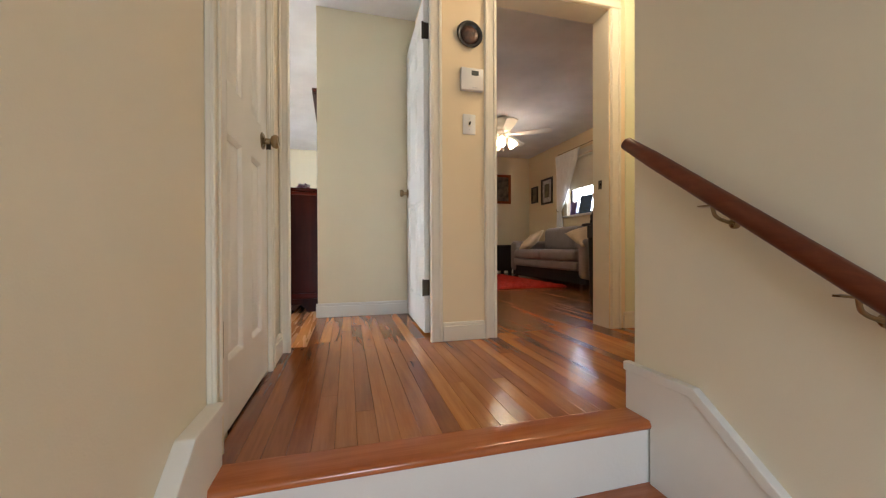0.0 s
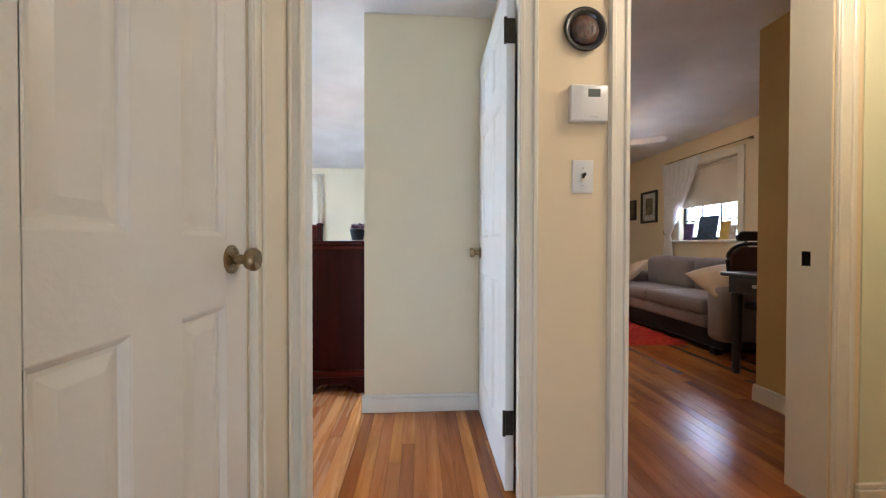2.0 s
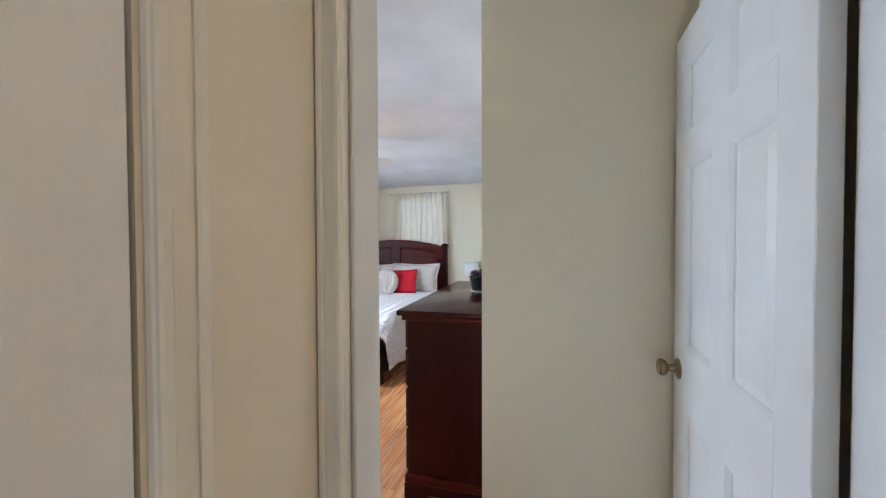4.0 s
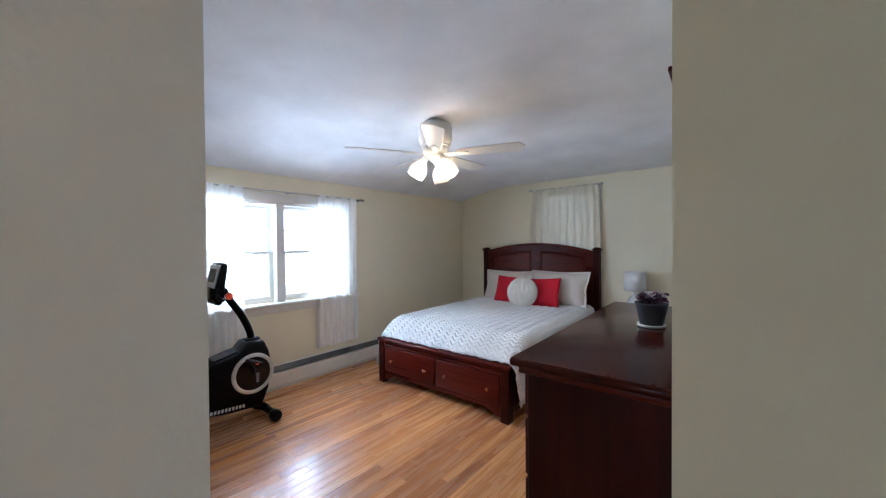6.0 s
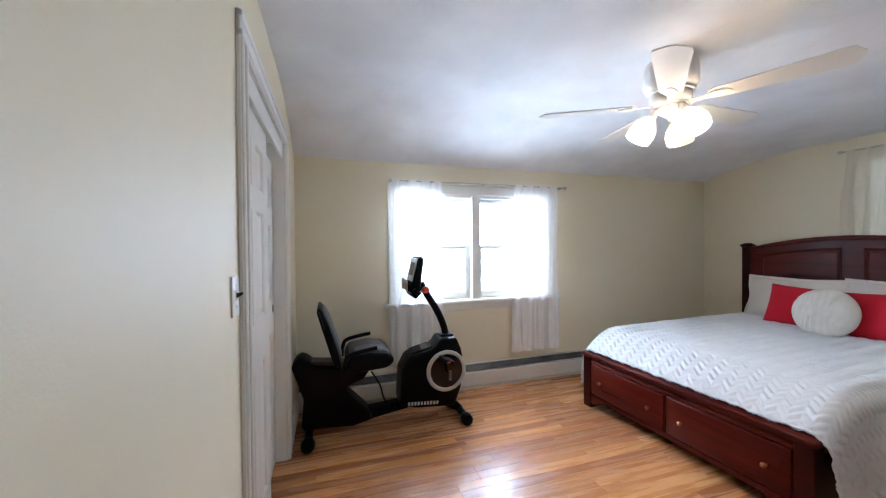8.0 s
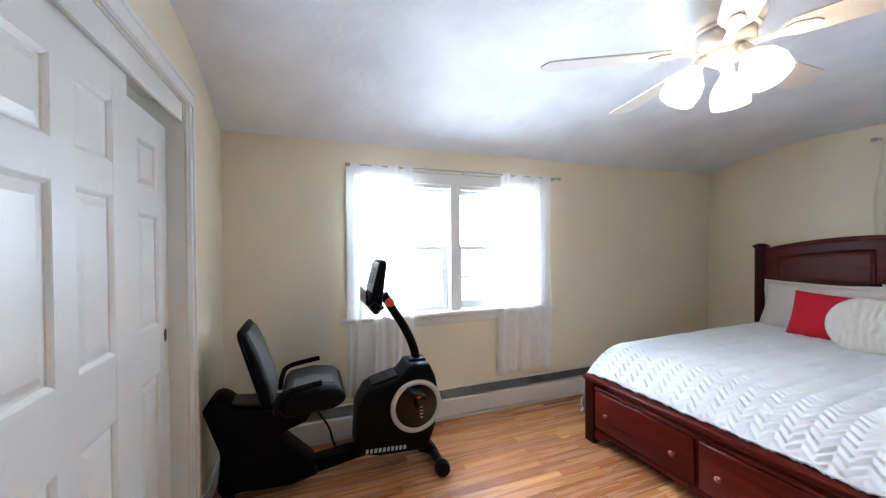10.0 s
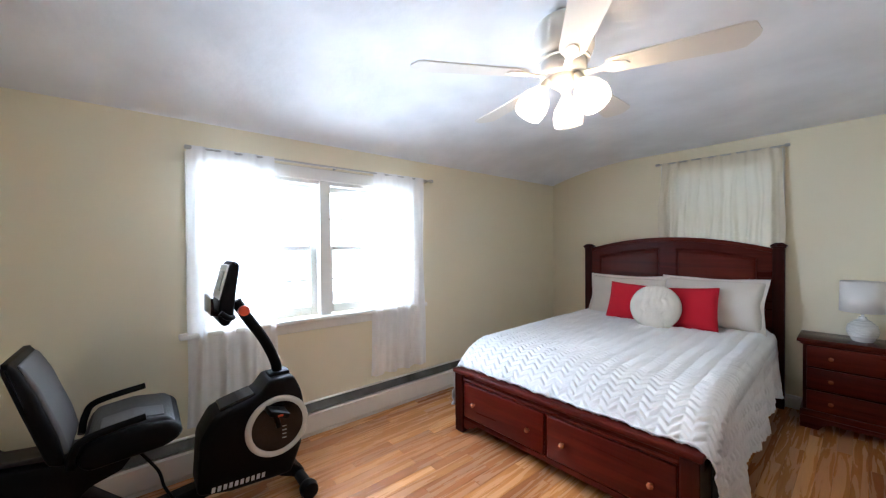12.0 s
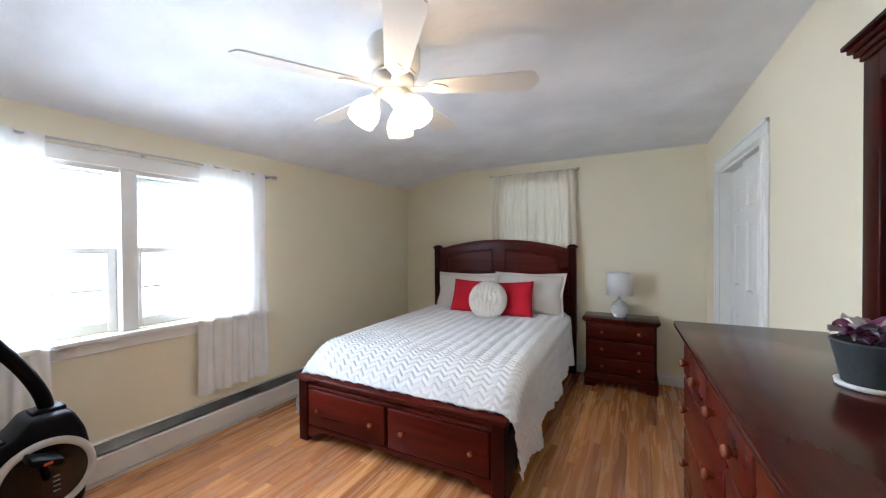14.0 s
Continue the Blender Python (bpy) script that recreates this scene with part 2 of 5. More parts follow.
CARDY = plain("card_yellow", (0.55, 0.38, 0.05), 0.5, var=0.2, scale=30, bump=0)
BULB = lit_glass("frosted_lit_glass", (1.0, 0.78, 0.52), 0.14)
GLASS = clear_glass("window_glass")
mirror_m, _, _, _, mp_ = nodes_of("mirror_silver")
mp_.inputs["Metallic"].default_value, mp_.inputs["Roughness"].default_value = 1.0, 0.015
mp_.inputs["Base Color"].default_value = (0.9, 0.91, 0.9, 1)
VOILE = sheer("white_voile", (0.97, 0.96, 0.94), 0.16, 0.18)
VOILEN = sheer("ivory_voile", (0.74, 0.67, 0.52), 0.04, 0.12)

# ---- mesh helpers ----


def box(bm, x0, x1, y0, y1, z0, z1, bev=0.0, seg=1, m=None):
    vs = [bm.verts.new(v) for v in ((x0, y0, z0), (x1, y0, z0), (x1, y1, z0), (x0, y1, z0), (x0, y0, z1), (x1, y0, z1), (x1, y1, z1), (x0, y1, z1))]
    fs = [bm.faces.new([vs[i] for i in f]) for f in ((0, 3, 2, 1), (4, 5, 6, 7), (0, 1, 5, 4), (1, 2, 6, 5), (2, 3, 7, 6), (3, 0, 4, 7))]
    if bev:
        es = list({e for f in fs for e in f.edges})
        r = bmesh.ops.bevel(bm, geom=es, offset=bev, segments=seg, profile=0.5, affect="EDGES")
        vs = list({v for v in r["verts"]} | {v for v in vs if v.is_valid})
    if m:
        bmesh.ops.transform(bm, matrix=m, verts=[v for v in vs if v.is_valid])
    return vs


def B(*a, **k):
    bm = bmesh.new()
    box(bm, *a, **k)
    return bm


def prism(points, x0, x1, axis="X", bev=0.0, seg=2):
    """A flat outline pulled out along an axis. points: (a, b) in the other two axes, in order."""
    bm = bmesh.new()
    at = {"X": lambda a, b, t: (t, a, b), "Y": lambda a, b, t: (a, t, b), "Z": lambda a, b, t: (a, b, t)}[axis]
    lo = [bm.verts.new(at(a, b, x0)) for a, b in points]
    hi = [bm.verts.new(at(a, b, x1)) for a, b in points]
    n = len(points)
    bm.faces.new(lo[::-1])
    bm.faces.new(hi)
    for i in range(n):
        bm.faces.new((lo[i], lo[(i + 1) % n], hi[(i + 1) % n], hi[i]))
    bmesh.ops.recalc_face_normals(bm, faces=bm.faces)
    if bev:
        bmesh.ops.bevel(bm, geom=list(bm.edges), offset=bev, segments=seg, profile=0.5, affect="EDGES")
    return bm


def lathe(profile, seg=24, m=None, bm=None):
    """Turns (radius, height) pairs about z."""
    bm = bm or bmesh.new()
    rings = []
    for r, z in profile:
        rings.append([bm.verts.new((max(r, 1e-4) * math.cos(a), max(r, 1e-4) * math.sin(a), z)) for a in (2 * math.pi * i / seg for i in range(seg))])
    for a, b in zip(rings, rings[1:]):
        for i in range(seg):
            bm.faces.new((a[i], a[(i + 1) % seg], b[(i + 1) % seg], b[i]))
    bm.faces.new(rings[0][::-1])
    bm.faces.new(rings[-1])
    if m:
        bmesh.ops.transform(bm, matrix=m, verts=[v for r in rings for v in r])
    return bm


def tube(path, r, seg=12, bm=None, squash=1.0):
    """A round bar along a line of points; r may be a list."""
    bm = bm or bmesh.new()
    pts = [Vector(p) for p in path]
    rs = r if isinstance(r, (list, tuple)) else [r] * len(pts)
    rings = []
    for i, p in enumerate(pts):
        d = (pts[min(i + 1, len(pts) - 1)] - pts[max(i - 1, 0)]).normalized()
        side = d.cross(Vector((0, 0, 1)))
        side = side.normalized() if side.length > 1e-3 else Vector((1, 0, 0))
        up = side.cross(d).normalized()
        rings.append([bm.verts.new(p + (side * math.cos(a) + up * math.sin(a) * squash) * rs[i]) for a in (2 * math.pi * k / seg for k in range(seg))])
    for a, b in zip(rings, rings[1:]):
        for k in range(seg):
            bm.faces.new((a[k], a[(k + 1) % seg], b[(k + 1) % seg], b[k]))
    bm.faces.new(rings[0])
    bm.faces.new(rings[-1][::-1])
    bmesh.ops.recalc_face_normals(bm, faces=bm.faces)
    return bm


def smooth_path(pts, n=8):
    """A rounder line through control points."""
    p = [Vector(q) for q in pts]
    p = [p[0]] + p + [p[-1]]
    out = []
    for i in range(1, len(p) - 2):
        for k in range(n):
            t = k / n
            a, b, c, d = p[i - 1], p[i], p[i + 1], p[i + 2]
            out.append(0.5 * ((2 * b) + (c - a) * t + (2 * a - 5 * b + 4 * c - d) * t * t + (3 * b - a - 3 * c + d) * t ** 3))
    return out + [p[-2]]


def part(name, bm, material, parent=None, label="", smooth=None):
    me = bpy.data.meshes.new(name)
    if smooth:
        for f in bm.faces:
            f.smooth = True
        for e in bm.edges:
            if len(e.link_faces) == 2 and e.calc_face_angle(0) > radians(smooth):
                e.smooth = False
    bm.to_mesh(me)
    bm.free()
    me.materials.append(material)
    ob = new(name, me)
    ob.parent = parent
    if label:
        tagged(ob, label)
    return ob


def thing(name, m, label, category, group="", kind=""):
    ob = new(name)
    ob.empty_display_size = 0.1
    ob.matrix_world = m
    return tagged(ob, label, category, group, kind)


def wall(name, axis, face, back, a0, a1, z0, z1, holes, material, label):
    """A wall along an axis ('X' or 'Y') between face and back, with openings (a, b, low, high) right through it."""
    bm = bmesh.new()
    lo, hi = min(face, back), max(face, back)

    def piece(a, b, c, d):
        if b - a > 1e-4 and d - c > 1e-4:
            box(bm, *((a, b, lo, hi) if axis == "X" else (lo, hi, a, b)), c, d)
    at = a0
    for a, b, c, d in sorted(holes):
        piece(at, a, z0, z1)
        piece(a, b, z0, c)
        piece(a, b, d, z1)
        at = b
    piece(at, a1, z0, z1)
    return tagged(part(name, bm, material), label, "wall", kind="structure")


def structure(name, bm, material, label, category, smooth=None):
    return tagged(part(name, bm, material, smooth=smooth), label, category, kind="structure")


def casing_strip(bm, axis, a0, a1, face, out, z0, z1, upright):
    """A moulded casing board: flat body, raised outer band and a bead on the inner edge. out: +1 or -1 from the wall."""
    def put(a, b, c, d, t):
        lo, hi = sorted((face, face + out * t))
        box(bm, *((a, b, lo, hi) if axis == "X" else (lo, hi, a, b)), c, d, bev=0.003)
    if upright:
        w = a1 - a0
        put(a0, a1, z0, z1, 0.014)
        put(a0 + w * 0.04, a0 + w * 0.28, z0, z1, 0.021)
        put(a1 - w * 0.28, a1 - w * 0.04, z0, z1, 0.021)
    else:
        h = z1 - z0
        put(a0, a1, z0, z1, 0.014)
        put(a0, a1, z1 - h * 0.28, z1 - h * 0.04, 0.021)
        put(a0, a1, z0 + h * 0.04, z0 + h * 0.28, 0.021)


def base_board(name, axis, a0, a1, face, out, material, z=0.0, h=0.105, label="white painted baseboard with a rounded top edge"):
    bm = bmesh.new()

    def put(c, d, t, bev):
        lo, hi = sorted((face, face + out * t))
        box(bm, *((a0, a1, lo, hi) if axis == "X" else (lo, hi, a0, a1)), z + c, z + d, bev=bev)
    put(0.0, h * 0.8, 0.016, 0.002)
    put(h * 0.8, h, 0.011, 0.004)
    return structure(name, bm, material, label, "baseboard")


def panel_leaf(parent, w, h, t, material, st=0.0, mid=0.0, lock=(0.815, 1.005)):
    """A six-panel door leaf, local x along its width from the hinge, y through it, z up; one mesh for stiles and rails, one each panel."""
    st, rails = st or 0.105 * w / 0.7, (0.0, 0.19, lock[0], lock[1], 1.60 * h / 2.03, 1.70 * h / 2.03, h - 0.115, h)
    mid = mid or 0.095 * w / 0.7
    bm = bmesh.new()
    for a, b in ((0, st), (w - st, w)):
        box(bm, a, b, 0, t, 0, h, bev=0.002)
    for i in range(0, 8, 2):
        box(bm, st, w - st, 0, t, rails[i], rails[i + 1])
    for i in (1, 3, 5):
        box(bm, w / 2 - mid / 2, w / 2 + mid / 2, 0, t, rails[i], rails[i + 1])
    part("stiles_and_rails", bm, material, parent)
    for i in (1, 3, 5):
        for a, b in ((st, w / 2 - mid / 2), (w / 2 + mid / 2, w - st)):
            bm = bmesh.new()
            z0, z1 = rails[i], rails[i + 1]
            box(bm, a, b, t * 0.35, t * 0.65, z0, z1)
            for s, y0 in ((-1, t * 0.35), (1, t * 0.65)):
                ring = []
                for inset, d in ((0.0, 0.33), (0.003, 0.30), (0.011, 0.12), (0.013, 0.02), (0.020, 0.02), (0.024, 0.05), (0.042, 0.20)):
                    y = y0 + s * d * t
                    ring.append([bm.verts.new(v) for v in ((a + inset, y, z0 + inset), (b - inset, y, z0 + inset), (b - inset, y, z1 - inset), (a + inset, y, z1 - inset))])
                for p, q in zip(ring, ring[1:]):
                    for k in range(4):
                        bm.faces.new((p[k], p[(k + 1) % 4], q[(k + 1) % 4], q[k]))
                bm.faces.new(ring[-1])
            bmesh.ops.recalc_face_normals(bm, faces=bm.faces)
            part("panel", bm, material, parent)


def door_knob(parent, m, material):
    k = part("knob", lathe([(0.033, 0.0), (0.033, 0.004), (0.026, 0.008), (0.012, 0.012), (0.011, 0.03), (0.022, 0.036), (0.027, 0.046), (0.027, 0.054), (0.022, 0.060), (0.010, 0.061)], 24, m), material, parent, "aged brass door knob with a round rose", smooth=40)
    return k


# ---- structure: bedroom ----
TOP = 2.5
NY = 6.62
wall("wall_west", "Y", -3.5, -3.66, 1.2, 6.8, -0.1, TOP, [(2.92, 4.40, 0.83, 1.80)], WALL, "cream painted bedroom wall with a double window")
wall("wall_north", "X", NY, 6.78, -3.5, 3.95, -0.1, TOP, [(-2.2, -1.43, 1.15, 2.02)], WALL, "cream painted bedroom wall behind the bed")
wall("wall_south", "X", 2.075, 1.92, -3.5, -0.225, -0.1, TOP, [(-2.795, -1.68, -0.1, 1.977)], WALL, "cream painted bedroom wall with a closet")
SK = 0.0343  # the east wall leans a little out of square


def skew(y):
    return -0.125 - SK * (y - 2.814)


def slant(bm):
    for v in bm.verts:
        v.co.x -= SK * (v.co.y - 2.814)
    return bm


bm = bmesh.new()
for a, b, c, d in ((2.814, 5.19, -0.1, TOP), (5.19, 6.17, 1.89, TOP), (6.17, NY, -0.1, TOP)):
    box(bm, -0.125, 0.03, a, b, c, d)
structure("wall_east", slant(bm), WALL, "cream painted bedroom wall with a sliding closet", "wall")
wall("wall_stub", "X", 2.814, 2.95, 0.03, 0.66, -0.1, TOP, [], WALL, "cream painted wall end facing the bedroom door")
wall("wall_closet_side", "Y", 0.62, 0.76, 2.075, 2.814, -0.1, TOP, [], WALL, "cream painted wall behind the open door")
wall("wall_living_west", "Y", 0.76, 0.66, 2.814, NY, -0.1, TOP, [], PEACH, "peach painted living room wall")
wall("wall_closet_back", "X", 1.25, 1.15, -3.5, -0.4, -0.1, TOP, [], WALL, "plain closet back wall")

# ceiling: flat over most of the room, rolling down to the west wall
bm = bmesh.new()
ys = [1.92 + (NY - 1.92) * i / 10 for i in range(11)]
xs = [0.7, -0.2, -1.2, -2.0] + [-2.5 - 1.0 * i / 16 for i in range(17)]
grid = []
for x in xs:
    s = max(0.0, (-2.5 - x) / 1.0)
    row = []
    for y in ys:
        top = 2.325 - 0.10 * max(0.0, (y - 2.8) / 3.8)
        row.append(bm.verts.new((x, y, top - (top - 2.066) * s ** 1.9)))
    grid.append(row)
for a, b in zip(grid, grid[1:]):
    for i in range(10):
        bm.faces.new((a[i], a[i + 1], b[i + 1], b[i]))
r = bmesh.ops.extrude_face_region(bm, geom=list(bm.faces))
for v in r["geom"]:
    if isinstance(v, bmesh.types.BMVert):
        v.co.z = 2.55
bmesh.ops.recalc_face_normals(bm, faces=bm.faces)
structure("ceiling_bedroom", bm, CEIL, "white swirl-textured ceiling rolling down to the window wall", "ceiling", smooth=35)

# ---- structure: hall, stair and living room ----
structure("ceiling_hall", B(-0.4, 2.5, -1.8, 1.92, 2.32, 2.5), CEIL, "white hall ceiling", "ceiling")
structure("ceiling_living", B(0.7, 3.95, 2.075, NY, 2.33, 2.5), CEIL, "white swirl-textured living room ceiling", "ceiling")
wall("wall_hall_north", "X", 1.92, 2.075, 0.585, 3.95, -0.1, TOP, [(0.93, 1.70, -0.1, 2.03)], PEACH, "peach painted hall wall with thermostat")
structure("wall_hall_lintel", B(-0.225, 0.585, 1.92, 2.075, 2.03, TOP), PEACH, "painted wall over the bedroom door", "wall")
structure("wall_hall_pier", B(1.82, 2.31, 1.915, 1.919, 0.0, 2.319), GREENLIT, "pier beside the opening, coloured as if lit by green daylight", "wall")
wall("wall_hall_west", "Y", -0.235, -0.40, -1.8, 1.92, -1.0, TOP, [(1.021, 1.632, -1.0, 2.035)], STAIRWALL, "cream painted stair and hall wall")
structure("wall_under_west_door", B(-0.40, -0.26, 1.021, 1.632, -1.0, 0.0), STAIRWALL, "wall under the closet door", "wall")
wall("wall_stair_east", "Y", 0.985, 1.12, -1.8, 0.95, -1.0, TOP, [], STAIRWALL, "cream painted stair wall with a handrail")
wall("wall_hall_south", "X", 0.95, 0.81, 1.12, 2.5, -0.1, TOP, [], STAIRWALL, "cream painted hall wall")
wall("wall_hall_east", "Y", 2.31, 2.45, 0.95, 1.92, -0.1, TOP, [], PEACH, "peach painted hall end wall")
wall("wall_entry", "X", -1.65, -1.8, -0.235, 0.985, -1.0, TOP, [(0.0, 0.5, -0.2, 0.8)], STAIRWALL, "plain wall at the foot of the stairs")
wall("wall_living_east", "Y", 3.7, 3.86, 2.075, NY, -0.1, TOP, [(4.42, 5.30, 1.05, 2.0)], PEACH, "peach painted living room wall with a window")
structure("wall_living_closet", B(2.32, 3.1, 2.078, 2.82, 0.0, 2.328), TAN, "tan painted wall end in the living room", "wall")

# floors below the boards
structure("subfloor", B(-3.5, 3.7, 1.2, NY, -0.06, -0.02), plain("subfloor_dark", (0.05, 0.025, 0.012), 0.9), "dark floor bed under the boards", "floor")
structure("subfloor_hall", B(-0.235, 2.31, 0.885, 1.2, -0.06, -0.02), bpy.data.materials["subfloor_dark"], "dark floor bed under the boards", "floor")

# stairs
stairs = thing("stairs", pose(0, 0, 0), "oak treads with rounded nosings and white painted risers", "stairs", kind="structure")
for i in range(4):
    y = 0.865 - 0.255 * i
    z = -0.19 * i
    back = y + 0.10 if i == 0 else y + 0.276
    n = prism([(back, z - 0.028), (back, z), (y + 0.012, z), (y + 0.004, z - 0.005), (y, z - 0.014), (y + 0.003, z - 0.023), (y + 0.010, z - 0.028)], -0.234, 0.984, "X")
    part("nosing" if i == 0 else "tread", n, NOSING, stairs, smooth=50)
    part("riser", B(-0.234, 0.984, y + 0.014, y + 0.034, z - 0.19, z - 0.028), TRIM, stairs)
structure("floor_entry", B(-0.235, 0.985, -1.65, 0.13, -0.80, -0.76), NOSING, "oak floor at the foot of the stairs", "floor")


def stair_skirt(name, x0, x1, y_end, y_turn):
    """White skirting that runs level on the landing and then down with the stairs."""
    z0 = 0.145
    low = -1.6
    drop = (y_turn - low) * 0.745
    bm = prism([(y_end, 0.0 if y_end > 0.87 else -0.2), (y_end, z0), (y_turn, z0), (low, z0 - drop), (low, z0 - drop - 0.5), (y_turn, -0.4), (0.87, -0.2), (0.87, 0.0)], min(x0, x1), max(x0, x1), "X")
    ob = structure(name, bm, TRIM, "white painted stair skirting board with a moulded top", "skirting")
    out = 0.006 if x1 > x0 else -0.006
    cap = prism([(y_end + 0.006, z0 - 0.022), (y_end + 0.006, z0 + 0.006), (y_turn - 0.004, z0 + 0.006), (low, z0 - drop + 0.006), (low, z0 - drop - 0.026), (y_turn + 0.006, z0 - 0.022)], min(x0 + out * 0, x1 + out), max(x0, x1 + out), "X", bev=0.003)
    part("moulding", cap, TRIM, ob)


stair_skirt("skirting_east", 0.985, 0.965, 0.966, 0.735)
stair_skirt("skirting_west", -0.235, -0.203, 0.965, 0.80)

# baseboards
base_board("baseboard_stub", "X", -0.137, 0.62, 2.814, -1, TRIM)
base_board("baseboard_hall", "X", 0.602, 0.848, 1.92, -1, CREAMTRIM)
base_board("baseboard_pier", "X", 1.80, 2.31, 1.914, -1, CREAMTRIM)
base_board("baseboard_hall_east", "Y", 0.95, 1.897, 2.31, -1, CREAMTRIM)
base_board("baseboard_living_closet", "Y", 2.08, 2.832, 2.32, -1, CREAMTRIM)
base_board("baseboard_living_north", "X", 0.76, 3.7, NY, -1, CREAMTRIM)
base_board("baseboard_north", "X", -3.42, -0.27, NY, -1, TRIM)
base_board("baseboard_south", "X", -1.575, -0.235, 2.075, 1, TRIM)
base_board("baseboard_south", "X", -3.42, -2.882, 2.075, 1, TRIM)
base_board("baseboard_hall_west", "Y", 1.713, 1.897, -0.235, 1, CREAMTRIM)
bm = bmesh.new()
box(bm, -0.141, -0.125, 4.55, 5.095, 0, 0.085, bev=0.002)
structure("baseboard_east", slant(bm), TRIM, "white painted baseboard", "baseboard")

# ---- door casings ----


def casing(name, axis, a0, a1, top, face, out, material, w=0.09, foot=0.0, sides=(1, 1), lean=False):
    ob = thing(name, pose(0, 0, 0), "moulded painted casing round an opening", "door casing", kind="structure")
    runs = [("side_casing", a0 - w, a0, foot, top, True)] * sides[0] + [("side_casing", a1, a1 + w, foot, top, True)] * sides[1]
    runs.append(("head_casing", a0 - w * sides[0], a1 + w * sides[1], top, top + w, False))
    for nm, a, b, c, d, upright in runs:
        bm = bmesh.new()
        casing_strip(bm, axis, a, b, face, out, c, d, upright)
        part(nm, slant(bm) if lean else bm, material, ob)
    return ob


def jamb(name, axis, a0, a1, top, lo, hi, material):
    ob = thing(name, pose(0, 0, 0), "painted jamb lining the opening", "door jamb", kind="structure")
    for a, b in ((a0, a0 + 0.019), (a1 - 0.019, a1)):
        part("side_jamb", B(*((a, b, lo, hi) if axis == "X" else (lo, hi, a, b)), 0, top - 0.019), material, ob)
    part("head_jamb", B(*((a0, a1, lo, hi) if axis == "X" else (lo, hi, a0, a1)), top - 0.019, top), material, ob)
    return ob


casing("casing_bedroom_door", "X", -0.184, 0.53, 2.03, 1.92, -1, CREAMTRIM, w=0.07, sides=(0, 1))
bm = bmesh.new()
casing_strip(bm, "X", -0.2345, -0.184, 1.92, -1, 0.0, 2.115, True)
structure("casing_bedroom_west", bm, CREAMTRIM, "narrow moulded casing beside the bedroom door", "door casing")
casing("casing_bedroom_inner", "X", -0.222, 0.585, 2.03, 2.075, 1, TRIM, w=0.034, sides=(0, 1))
structure("door_stop_west", B(-0.205, -0.194, 1.957, 1.992, 0.0, 2.02, bev=0.003), TRIM, "thin door stop on the jamb", "door stop")
structure("door_stop_bead", B(-0.205, -0.198, 1.935, 1.945, 0.0, 2.02, bev=0.002), CREAMTRIM, "thin bead on the jamb", "door stop")
jamb("jamb_bedroom", "X", -0.224, 0.591, 2.045, 1.922, 2.073, TRIM)
casing("casing_living", "X", 0.925, 1.705, 2.03, 1.92, -1, CREAMTRIM, w=0.075)
jamb("jamb_living", "X", 0.912, 1.718, 2.045, 1.922, 2.073, CREAMTRIM)
casing("casing_closet_door", "Y", 1.021, 1.637, 2.03, -0.235, 1, CREAMTRIM, w=0.06)
casing("casing_closet_south", "X", -2.795, -1.68, 1.977, 2.075, 1, TRIM, w=0.085)
jamb("jamb_closet_south", "X", -2.810, -1.665, 1.992, 1.93, 2.073, TRIM)
structure("track_fascia", B(-2.790, -1.685, 2.054, 2.070, 1.885, 1.972, bev=0.002), TRIM, "white painted board hiding the sliding door track", "trim")
casing("casing_closet_east", "Y", 5.19, 6.17, 1.89, -0.125, -1, TRIM, w=0.09, lean=True)
bm = bmesh.new()
box(bm, -0.122, 0.02, 6.159, 6.173, 0.0, 1.875)
box(bm, -0.122, 0.02, 5.187, 5.199, 0.0, 1.875)
box(bm, -0.122, 0.02, 5.187, 6.173, 1.875, 1.893)
structure("jamb_closet_east", slant(bm), TRIM, "painted jamb lining the closet opening", "door jamb")
structure("strike_plate", B(1.699, 1.7035, 1.985, 2.02, 0.90, 0.96, bev=0.001), DARKBRASS, "small brass strike plate in the jamb", "strike plate")

# ---- doors ----


def hinge(parent, x, y, z, m=DARKBRASS):
    bm = bmesh.new()
    box(bm, x + 0.002, x + 0.046, y - 0.004, y, z - 0.048, z + 0.048)
    lathe([(0.006, -0.05), (0.006, 0.05)], 10, Matrix.Translation((x - 0.004, y - 0.005, z)), bm)
    for dz in (-0.03, 0.0, 0.03):
        lathe([(0.004, 0), (0.003, 0.0015)], 8, Matrix.Translation((x + 0.02, y - 0.003, z + dz)) @ pose(0, 0, 0, 90), bm)
    part("hinge", bm, m, parent, "dark brass butt hinge")


# bedroom door, swung right open on its east jamb; local x runs along the leaf
door = thing("door_1", pose(0.566, 2.083, 0.012, 0, 0, 89.0), "white painted six-panel door standing wide open", "door", kind="structure")
panel_leaf(door, 0.69, 2.0, 0.035, TRIM)
door_knob(door, Matrix.Translation((0.64, 0.035, 0.925)) @ pose(0, 0, 0, -90), BRASS)
door_knob(door, Matrix.Translation((0.64, 0.0, 0.925)) @ pose(0, 0, 0, 90), BRASS)
part("latch_plate", B(0.69, 0.692, 0.008, 0.027, 0.895, 0.955), BRASS, door)
for z in (0.27, 1.80):
    bm = bmesh.new()
    box(bm, -0.003, 0.0, 0.002, 0.036, z - 0.048, z + 0.048)
    lathe([(0.006, -0.05), (0.006, 0.05)], 10, Matrix.Translation((-0.004, 0.040, z)), bm)
    part("hinge", bm, DARKBRASS, door, "dark brass butt hinge")

